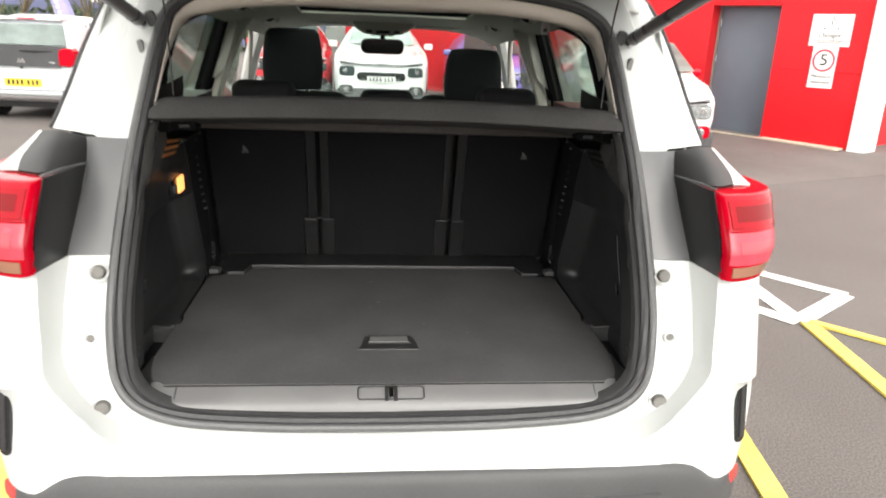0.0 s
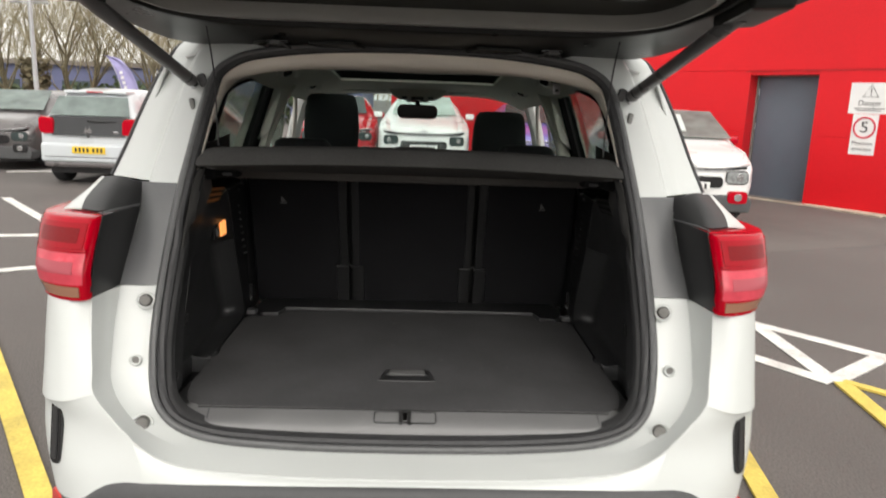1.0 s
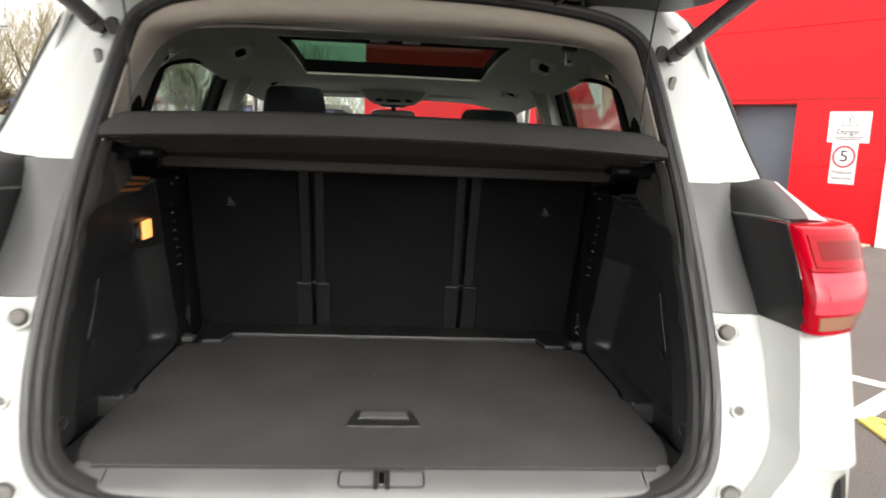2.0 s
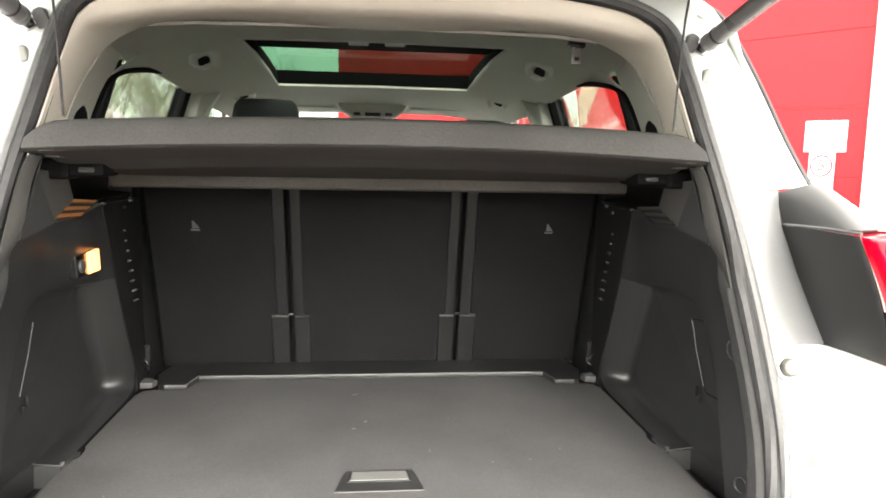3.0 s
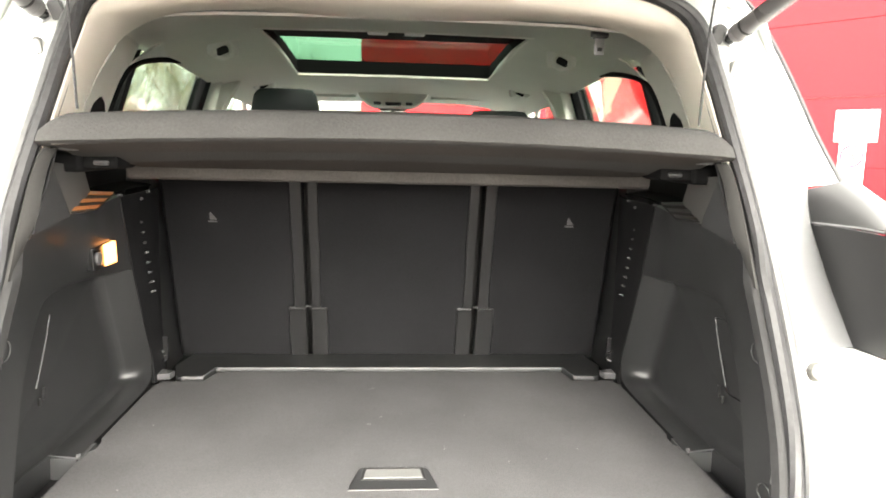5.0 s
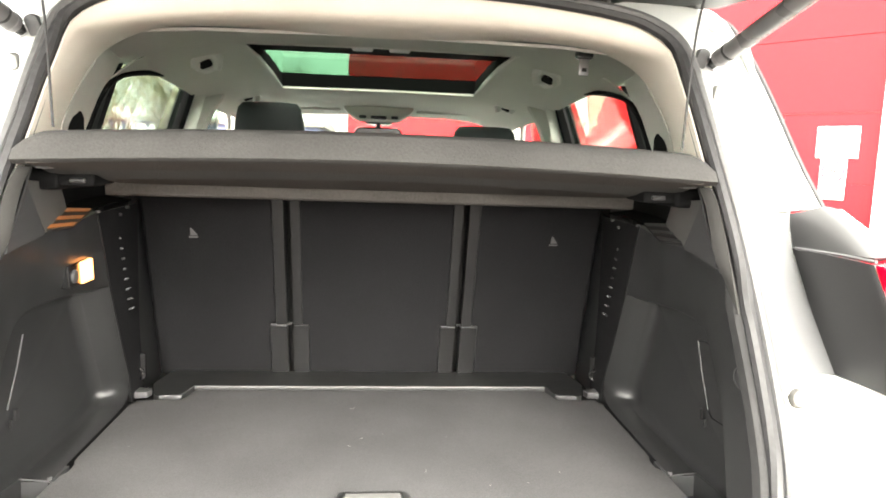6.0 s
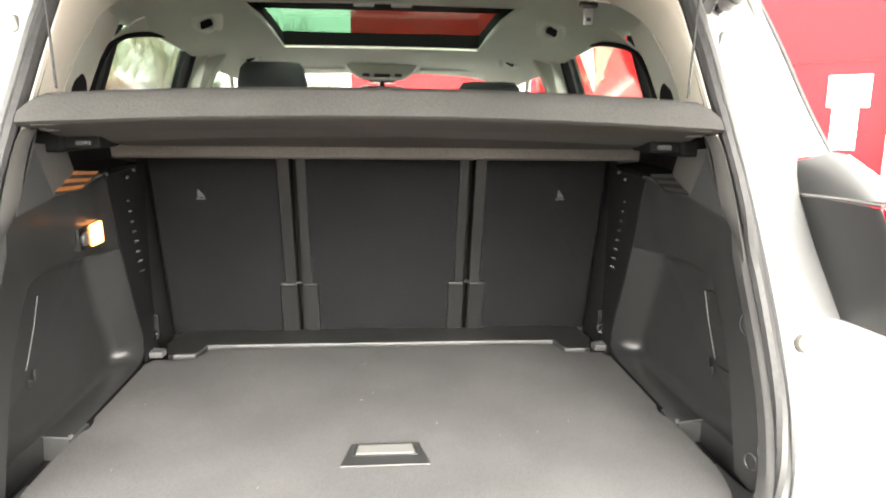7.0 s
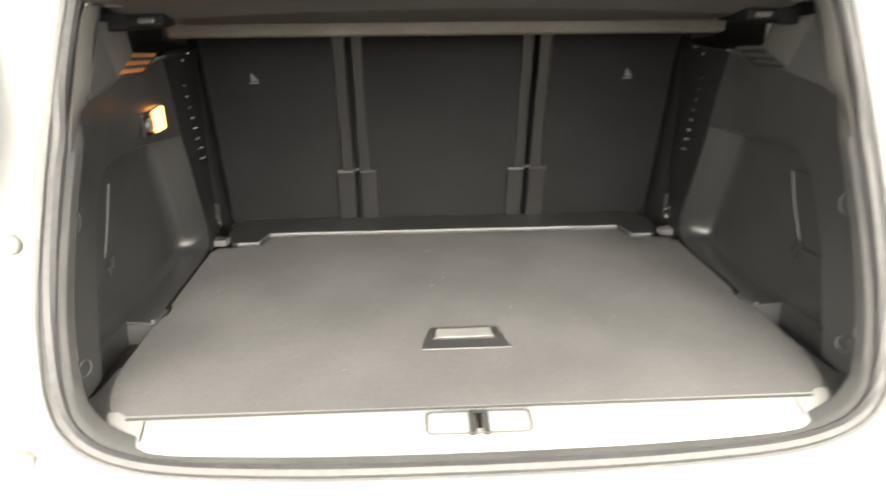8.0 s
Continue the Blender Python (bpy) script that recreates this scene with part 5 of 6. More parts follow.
def build_tailgate(car):
    """The raised tailgate: built flat in its own frame, x across, y from the hinge backwards, z its outside, then tilted up."""
    tilt = Matrix.Translation((0, 0.30, 1.668)) @ Matrix.Rotation(radians(-6.5), 4, "X")
    def outline(half):
        pts = spline([(x, y, 0) for x, y in half], 8)
        d = [0.0]
        for a, b in zip(pts[:-1], pts[1:]):
            d.append(d[-1] + (b - a).length)
        even, k = [], 0
        for i in range(31):
            want = d[-1] * i / 30
            while k < len(d) - 2 and d[k + 1] < want:
                k += 1
            even.append(pts[k].lerp(pts[k + 1], (want - d[k]) / (d[k + 1] - d[k])))
        return even + [Vector((-p.x, p.y, 0)) for p in even[-2:0:-1]]

    outer = outline([(0.0, 0.048), (0.40, 0.048), (0.56, 0.045), (0.63, 0.02), (0.668, -0.06), (0.698, -0.33), (0.722, -0.55), (0.745, -0.78), (0.71, -0.93), (0.52, -1.0), (0.0, -1.02)])
    inner = outline([(0.0, -0.320), (0.36, -0.320), (0.47, -0.328), (0.535, -0.37), (0.565, -0.45), (0.575, -0.54), (0.56, -0.61), (0.48, -0.65), (0.25, -0.665), (0.0, -0.67)])

    def between(u, z):
        return [Vector((a.x + (b.x - a.x) * u, a.y + (b.y - a.y) * u, z)) for a, b in zip(outer, inner)]

    def shrunk(ring_, k, z):
        return [Vector((p.x * k, -0.46 + (p.y + 0.46) * k, z)) for p in ring_]
    t = part("tailgate", sheet([between(0.0, -0.005), between(0.0, 0.03), between(0.06, 0.055), between(1.0, 0.078)], 0.0, close=True), "paint", car, "raised white tailgate with dark plastic lining")
    t.matrix_basis = tilt
    part("lining_edge", sheet([between(0.0, -0.008), between(0.03, -0.034), between(0.10, -0.043), between(0.40, -0.036), between(0.70, -0.036), between(0.735, -0.034), between(0.75, -0.020)], 0.0, close=True), "lining", t, "satin dark tailgate lining")
    part("lining_band", sheet([between(0.74, -0.026), between(0.77, -0.018), between(0.87, -0.018), between(0.88, -0.03)], 0.0, close=True), "gloss", t, "gloss black band")
    part("lining_trim", sheet([between(0.87, -0.022), between(0.885, -0.034), between(0.965, -0.036), between(0.99, -0.024), between(1.0, -0.004)], 0.0, close=True), "trimgrey", t, "grey strip round the rear screen")
    part("rear_screen", sheet([shrunk(inner, 1.0, 0.0), shrunk(inner, 0.6, 0.004), shrunk(inner, 0.002, 0.004)], 0.004, close=True), "olive_glass", t, "dark tinted rear screen")
    part("lower_lining", prism([(-0.56, -0.70), (0.56, -0.70), (0.60, -0.86), (0.50, -0.95), (-0.50, -0.95), (-0.60, -0.86)], "z", -0.055, -0.02, 0.012), "plastic_mid", t)
    for s in (-1, 1):
        part("hinge", box(s * 0.36 - 0.03, s * 0.36 + 0.03, -0.07, 0.02, -0.044, 0.0, 0.006), "gloss", t)
        bm = tube([(s * 0.398, -0.015, -0.054), (s * 0.374, -0.085, -0.048), (s * 0.346, -0.085, -0.048), (s * 0.322, -0.015, -0.054)], 0.0032, sides=6)
        box(s * 0.36 - 0.013, s * 0.36 + 0.013, -0.095, -0.07, -0.054, -0.042, 0.003, bm)
        part("bracket", bm, "sealgrey", t, "wire hinge bracket")
        part("lining_clip", prism([(s * 0.13, -0.03), (s * 0.25, -0.02), (s * 0.28, -0.07), (s * 0.16, -0.085)], "z", -0.047, -0.035, 0.004), "lining", t)
        part("lining_seam", tube([(s * 0.26, -0.01, -0.047), (s * 0.215, -0.015, -0.049), (s * 0.20, -0.06, -0.048)], 0.0018, sides=5), "sealgrey", t)
        part("corner_cover", prism([(s * 0.62, -0.46), (s * 0.70, -0.50), (s * 0.70, -0.66), (s * 0.62, -0.64)], "z", -0.06, -0.02, 0.012), "lining", t)
    part("spoiler", box(-0.57, 0.57, -0.02, 0.10, 0.045, 0.085, 0.018), "paint", t)
    part("number_plate_panel", box(-0.27, 0.27, -0.86, -0.75, 0.070, 0.085, 0.004), "plate_y", t)

    for s in (-1, 1):
        # gas strut from the ball beside the opening up to the tailgate's flank
        a = Vector((s * 0.575, 0.238, 1.520))
        b = tilt @ Vector((s * 0.655, -0.60, -0.035))
        way = (b - a).normalized()
        st = part("gas_strut", tube([a + way * 0.026, a + way * 0.030, a + way * 0.52], [0.0140, 0.0155, 0.0165], sides=14), "strut", car, "black gas strut of the tailgate")
        part("strut_rod", tube([a + way * 0.52, b], 0.0105, sides=10), "strut", st)
        part("strut_cap", tube([a + way * 0.022, a + way * 0.024, a + way * 0.034, a + way * 0.036], [0.012, 0.0160, 0.0166, 0.0150], sides=14), "strut", st)
        part("strut_ring", tube([a + way * 0.052, a + way * 0.056], 0.0166, sides=14), "ink", st)
        part("ball_socket", tube([a + way * 0.002, a + way * 0.008, a + way * 0.026], [0.0095, 0.0105, 0.0095], sides=10), "gloss", st)
        part("ball_stud", disc(a + Vector((-s * 0.004, 0.014, 0)), (0.3 * s, -1, 0), 0.0065, 0.030, sides=12, r=0.002), "steel", st)
        part("ball_clip", tube(spline([a + Vector((s * 0.011, -0.004, 0.010)), a + Vector((0, -0.013, 0.012)), a + Vector((-s * 0.011, -0.006, 0.0)), a + Vector((0, -0.012, -0.012)), a + Vector((s * 0.010, -0.006, -0.010))], 3), 0.0016, sides=5), "steel", st)
        part("ball_bracket", turned(prism(rounded(0.022, 0.038, 0.008), "y", -0.010, 0.012, 0.003), Matrix.Translation((s * 0.556, 0.240, 1.528)) @ Matrix.Rotation(s * radians(24), 4, "Y")), "sealgrey", st)
        part("pillar_clip", turned(prism(rounded(0.013, 0.030, 0.006), "y", -0.008, 0.008, 0.003), Matrix.Translation((s * 0.577, 0.214, 1.468)) @ Matrix.Rotation(s * radians(12), 4, "Y")), "trimgrey", car, "small grey rubber clip")
        # cord from the shelf's corner to the tailgate
        part("shelf_cord", tube(spline([(s * 0.496, 0.150, 1.368), (s * 0.498, 0.135, 1.55), tilt @ Vector((s * 0.503, -0.20, -0.03))], 5), 0.0021, sides=5), "rubber", car, "thin black shelf cord")


def build_boot_inside(car):
    # --- load sill
    rows = [[(x, -0.035, 0.7445) for x in (-0.56, -0.3, 0, 0.3, 0.56)], [(x, -0.052, 0.744) for x in (-0.56, -0.3, 0, 0.3, 0.56)], [(x, -0.088, 0.736) for x in (-0.555, -0.3, 0, 0.3, 0.555)],
            [(x, -0.108, 0.722 + 0.012 * (abs(x) / 0.54) ** 3) for x in (-0.54, -0.3, 0, 0.3, 0.54)], [(x, -0.116, 0.705 + 0.02 * (abs(x) / 0.53) ** 4) for x in (-0.53, -0.3, 0, 0.3, 0.53)]]
    sill = part("sill_trim", sheet(fine(rows, 4), 0.004), "sillpad", car, "grey grained load sill trim")
    part("sill_gap", box(-0.508, 0.508, -0.0570, -0.0535, 0.738, 0.7462, 0.001), "ink", sill, "dark joint before the floor board")
    slope = Matrix.Translation((0, -0.083, 0.7375)) @ Matrix.Rotation(radians(15), 4, "X")
    pts = [slope @ Vector((x, y, 0.001)) for x, y in rounded(0.150, 0.040, 0.008)]
    part("latch_cover", tube(pts, 0.0016, sides=5, closed=True), "plastic", sill)
    bm = box(-0.0145, -0.0060, -0.021, 0.019, -0.004, 0.0045)
    box(0.0060, 0.0145, -0.021, 0.019, -0.004, 0.0045, 0, bm)
    box(-0.0130, 0.0130, 0.013, 0.0195, -0.004, 0.0045, 0, bm)
    part("latch_slot", turned(bm, slope), "ink", sill, "black latch slot")
    part("latch_striker", turned(box(-0.0045, 0.0045, -0.018, 0.011, 0.0, 0.006, 0.0015), slope), "chrome", sill)
    for s in (-1, 1):
        part("sill_joint", tube([(s * 0.480, -0.052, 0.7455), (s * 0.476, -0.092, 0.7365), (s * 0.474, -0.108, 0.726)], 0.001, sides=4), "plastic", sill)
        rows = [[(s * 0.575, 0.10, 0.742), (s * 0.575, 0.0, 0.750), (s * 0.573, -0.045, 0.78), (s * 0.572, -0.030, 0.85)], [(s * 0.545, 0.09, 0.740), (s * 0.54, -0.02, 0.740), (s * 0.560, -0.055, 0.765), (s * 0.572, -0.030, 0.85)], [(s * 0.515, 0.05, 0.739), (s * 0.515, -0.075, 0.735), (s * 0.548, -0.072, 0.755), (s * 0.574, -0.036, 0.84)]]
        part("sill_corner", sheet(fine(rows, 4), 0.003), "plastic", car)

    def side(s):
        def at(points, n=6):
            return spline([(s * x, y, z) for x, y, z in points], n)
        # a broad moulded band runs down in front of the sunk wall, turns a round corner and goes on along the floor
        crest = [(0.575, 0.573, 1.040), (0.575, 0.626, 0.915), (0.575, 0.668, 0.830), (0.575, 0.682, 0.790), (0.575, 0.668, 0.760), (0.574, 0.615, 0.748), (0.573, 0.450, 0.747), (0.572, 0.262, 0.747)]
        foot = [(0.618, 0.530, 1.034), (0.618, 0.586, 0.903), (0.618, 0.622, 0.822), (0.618, 0.630, 0.785), (0.618, 0.614, 0.764), (0.619, 0.560, 0.757), (0.621, 0.440, 0.754), (0.624, 0.262, 0.752)]
        a, b = at(crest), at(foot)
        rows = []
        for u in (0.0, 0.04, 0.1, 0.3, 0.5, 0.7, 0.9, 0.96, 1.0):
            out = 0.0065 * math.sin(math.pi * u)
            rows.append([p.lerp(q, u) + Vector((-s * 0.7 * out, -0.5 * out, 0.5 * out)) for p, q in zip(a, b)])
        part("lining_band", sheet(rows, 0.0), "plastic", car, "smooth moulded band of the side lining", angle=50)
        low = [p for p in a if p.z < 0.80]
        part("lining_foot", sheet([low, [p + Vector((s * 0.004, 0, -0.035)) for p in low]], 0.003), "black", car)
        # upper panel and rear border round the sunk wall
        inner = [(0.576, 0.588, 1.036), (0.598, 0.515, 1.038), (0.603, 0.42, 1.048), (0.603, 0.313, 1.053), (0.601, 0.240, 1.046), (0.597, 0.200, 1.022), (0.593, 0.165, 0.985), (0.590, 0.128, 0.93), (0.586, 0.098, 0.87), (0.583, 0.072, 0.80), (0.581, 0.055, 0.752)]
        outer = [(0.574, 0.525, 1.206), (0.573, 0.450, 1.198), (0.568, 0.375, 1.188), (0.574, 0.282, 1.189), (0.568, 0.18, 1.184), (0.566, 0.090, 1.178), (0.583, 0.035, 1.05), (0.582, -0.008, 0.96), (0.581, -0.046, 0.87), (0.580, -0.077, 0.80), (0.580, -0.098, 0.752)]
        a2, b2 = at(inner), at(outer)
        rows = [[p.lerp(q, u) + Vector((s * d, 0, 0)) for p, q in zip(a2, b2)] for u, d in ((-0.01, 0.010), (0.0, 0.004), (0.012, 0.001), (0.03, 0.0), (0.3, -0.001), (0.6, -0.001), (0.9, 0.0), (1.0, 0.002), (1.01, 0.012))]
        part("side_lining", sheet(rows, 0.003), "plastic", car, "grained black boot side lining", angle=42)
        # sunk wall behind them
        pocket = [(0.624, 0.262, 0.752), (0.620, 0.15, 0.764), (0.602, 0.062, 0.770)]
        loop = [(p, 0.0) for p in b] + [(p, 0.0) for p in at(pocket)[1:]] + [(p, 1.0) for p in a2[:5:-1]]
        rows = []
        for f, plain, step in ((0.0, 0.618, 0.006), (0.02, 0.628, 0.022), (0.06, 0.636, 0.634), (0.15, 0.639, 0.638), (0.4, 0.640, 0.640), (0.75, 0.643, 0.643), (0.995, 0.644, 0.644)):
            row = []
            for p, edged in loop:
                x = abs(p.x) + step if edged and step < 0.1 else (step if edged else max(plain, abs(p.x)))
                row.append(Vector((s * x, p.y + (0.36 - p.y) * f, p.z + (0.90 - p.z) * f)))
            rows.append(row)
        part("sunk_wall", sheet(rows, 0.0, close=True), "plastic", car, angle=50)
        pk = at(pocket)
        part("pocket_wall", sheet([pk, [Vector((s * 0.626, p.y, 0.70)) for p in pk]], 0.003), "plastic", car)
        part("pocket_floor", box(min(s * 0.56, s * 0.63), max(s * 0.56, s * 0.63), 0.03, 0.262, 0.700, 0.706, 0.002), "black", car)
        # column beside the seat back that carries the ribs
        rows = []
        for z, y in ((0.742, 0.684), (0.785, 0.684), (0.83, 0.668), (0.915, 0.627), (1.035, 0.576), (1.12, 0.547), (1.206, 0.514)):
            rows.append([(s * 0.575, y, z), (s * 0.575, y + 0.03, z), (s * 0.576, y + 0.09, z), (s * 0.590, max(y + 0.14, 0.80), z), (s * 0.63, 0.90, z)])
        part("rib_column", sheet(fine(rows, 3), 0.003), "black", car)

        def wall_x(y):
            """The sunk wall's distance from the middle."""
            return 0.6405
        # ledge on top, then the upper pillar trim
        rows = [[(s * (0.566 + 0.0), 0.055 + slant(1.172) * 0.7, 1.172), (s * 0.588, 0.20, 1.172), (s * 0.600, 0.42, 1.191), (s * 0.600, 0.62, 1.214), (s * 0.60, 0.80, 1.214)],
                [(s * 0.60, 0.16, 1.180), (s * 0.645, 0.26, 1.190), (s * 0.665, 0.42, 1.196), (s * 0.665, 0.62, 1.220), (s * 0.66, 0.85, 1.222)]]
        part("ledge", sheet(fine(rows, 3), 0.003), "holder", car)
        rows = [[(s * 0.556, 0.100, 1.172), (s * 0.60, 0.16, 1.178), (s * 0.650, 0.30, 1.182), (s * 0.668, 0.50, 1.184), (s * 0.668, 0.86, 1.184)],
                [(s * 0.546, 0.135, 1.24), (s * 0.588, 0.20, 1.25), (s * 0.634, 0.34, 1.26), (s * 0.656, 0.52, 1.27), (s * 0.660, 0.86, 1.27)],
                [(s * 0.536, 0.168, 1.318), (s * 0.575, 0.22, 1.325), (s * 0.622, 0.36, 1.33), (s * 0.650, 0.54, 1.34), (s * 0.655, 0.86, 1.36)]]
        part("upper_lining", sheet(fine(rows, 3), 0.003), "black", car, "black upper pillar lining")
        # pale flange beside the seal and a lighter facet under the shelf holder
        rows = [[(s * (xi + 0.006), slant(z) + 0.022, z), (s * (xi + xo + 0.003) / 2, slant(z) + 0.010, z), (s * xo, slant(z), z)] for xi, xo, z in ((0.565, 0.568, 1.115), (0.560, 0.566, 1.150), (0.553, 0.5645, 1.172), (0.5435, 0.562, 1.200), (0.5415, 0.5595, 1.235), (0.540, 0.5565, 1.265), (0.536, 0.552, 1.290), (0.531, 0.545, 1.308))]
        part("lining_flange", sheet(fine(rows, 2), 0.004), "flange", car)
        apex, low, far, top = Vector((s * 0.556, 0.178, 1.285)), Vector((s * 0.575, 0.279, 1.191)), Vector((s * 0.598, 0.425, 1.217)), Vector((s * 0.586, 0.368, 1.272))
        part("lining_facet", sheet([[apex, top], [apex.lerp(low, 0.5), top.lerp(far, 0.5)], [low, far]], 0.004), "upper", car, "charcoal facet under the shelf holder")
        part("lining_gusset", sheet([[(s * 0.549, 0.140, 1.290), apex], [(s * 0.551, 0.125, 1.235), apex.lerp(low, 0.5)], [(s * 0.556, 0.110, 1.178), low + Vector((0, 0, -0.003))]], 0.004), "plastic_mid", car)
        # vent let into the ledge; one side's bars glow orange to imitate lamp light
        near, back = Vector((s * 0.564, 0.375, 1.188)), Vector((s * 0.580, 0.505, 1.210))
        v = part("ledge_vent", sheet([[low, far], [near, back]], 0.004), "ink", car)
        for u in (0.02, 0.40, 0.80):
            a3, b3, c3, d3 = low.lerp(far, u), low.lerp(far, u + 0.16), near.lerp(back, u + 0.16), near.lerp(back, u)
            part("vent_bar", sheet([[q + Vector((0, -0.001, 0.004)) for q in (a3, b3)], [q + Vector((0, -0.001, 0.004)) for q in (d3, c3)]], 0.003), "orange_glow" if s < 0 else "plastic", v)
        # ribs beside the seat back
        for k in range(8):
            u = k / 7
            p = Vector((s * (0.580 - 0.010 * u), 0.640 + 0.045 * u, 1.135 - 0.168 * u))
            part("rib", box(-0.011, 0.011, -0.004, 0.004, -0.0018, 0.0022, 0.0012, m=Matrix.Translation(p) @ Matrix.Rotation(s * radians(25), 4, "Z") @ Matrix.Rotation(s * radians(22), 4, "Y")), "sill", car)
        for x, y, z in ((0.580, 0.486, 1.191), (0.574, 0.517, 1.206), (0.574, 0.640, 1.190), (0.574, 0.690, 1.202)):
            part("rib", box(s * x - 0.005, s * x + 0.005, y, y + 0.008, z - 0.002, z + 0.0035, 0.0015), "sill", car)
        # lashing eye
        e = part("lashing_plate", box(s * 0.575 - 0.014, s * 0.575 + 0.014, 0.758, 0.768, 0.775, 0.838, 0.005), "black", car)
        part("lashing_eye", ring((s * 0.575, 0.748, 0.792), (0.4, 1, 0.2), 0.014, 0.0042), "chrome", e, "chrome lashing eye")
        part("lashing_bolt", disc((s * 0.575, 0.752, 0.80), (0, 1, 0), 0.006, 0.012), "chrome", e)
        # floor rail and pocket by the lining's foot
        part("foot_rail", prism([(s * 0.576, 0.705), (s * 0.543, 0.708), (s * 0.538, 0.735), (s * 0.576, 0.750)], "z", 0.742, 0.758, 0.003), "sill", car)
        o = box(min(s * 0.566, s * 0.628), max(s * 0.566, s * 0.628), 0.262, 0.330, 0.690, 0.7465, 0.002)
        pk = part("foot_block", o, "plastic_mid", car)
        part("pocket_edge", tube([(s * 0.572, 0.2612, 0.7475), (s * 0.624, 0.2612, 0.7525), (s * 0.627, 0.2610, 0.704)], 0.0020, sides=6), "sill", pk)
        part("clip", disc((s * 0.572, 0.262, 0.753), (0, 0, 1), 0.004, 0.006), "sill", car)
        # round cap, service flap and slots on the lining
        cap = part("round_cap", disc((s * 0.5855, 0.062, 1.008), (s, 0.10, 0), 0.0165, 0.006, r=0.002), "plastic", car)
        part("cap_ring", ring((s * 0.5825, 0.061, 1.008), (s, 0.10, 0), 0.0172, 0.0013), "plastic_mid", cap)
        part("cap_ring", ring((s * 0.5775, 0.0, 0.80), (s, 0.30, 0), 0.0125, 0.0016), "plastic_mid", cap)
        flap = [(0.330, 0.998), (0.305, 0.944), (0.265, 0.878), (0.250, 0.868), (0.185, 0.872)]
        part("flap_edge", tube([(s * (wall_x(y) - 0.001), y, z) for y, z in flap[:3]], 0.0016, sides=5), "sill", car)
        if s > 0:
            part("flap_edge", tube([(s * (wall_x(y) - 0.001), y, z) for y, z in flap[2:]], 0.0012, sides=5), "black", car)
            part("flap_edge", tube([(s * (wall_x(y) - 0.001), y, z) for y, z in ((0.330, 0.998), (0.300, 1.004), (0.262, 1.004))], 0.0014, sides=5), "black", car)
        part("hook", box(s * (wall_x(0.29) - 0.003) - 0.003, s * (wall_x(0.29) - 0.003) + 0.003, 0.284, 0.295, 0.850, 0.872, 0.002), "plastic", car)
        part("hook", box(s * (wall_x(0.27) - 0.003) - 0.003, s * (wall_x(0.27) - 0.003) + 0.003, 0.268, 0.273, 0.842, 0.858, 0.002), "plastic", car)

    both(side)
    # boot lamp in the lining
    lamp = part("boot_lamp", prism([(0.396, 1.068), (0.514, 1.067), (0.509, 1.117), (0.391, 1.113)], "x", -0.612, -0.582, 0.004), "gloss", car, "lit warm boot lamp")
    part("lens", prism([(0.446, 1.070), (0.500, 1.070), (0.496, 1.115), (0.442, 1.113)], "x", -0.586, -0.5765, 0.003), "boot_light", lamp, "glowing warm lens")
    part("lamp_socket", disc((-0.5835, 0.416, 1.090), (1, 0, 0), 0.013, 0.012, r=0.003), "sill", lamp)

    # --- hidden walls behind the lining so that no light leaks in
    for s in (-1, 1):
        part("boot_shell", box(s * 0.687 - 0.013, s * 0.687 + 0.013, 0.30, 0.98, 0.35, 1.19), "plastic", car)
        part("boot_shell", box(s * 0.655 - 0.05, s * 0.655 + 0.05, 0.80, 1.04, 0.70, 1.30), "plastic", car)
    part("boot_shell", box(-0.70, 0.70, -0.02, 3.0, 0.66, 0.70), "black", car)
    # solid black fillers stand for the shade in the seat splits
    for s in (-1, 1):
        part("seat_gap_shade", prism([(1.06, 0.70), (0.92, 1.24), (0.96, 1.24), (1.10, 0.70)], "x", s * 0.232 - 0.012, s * 0.232 + 0.012), "ink", car)


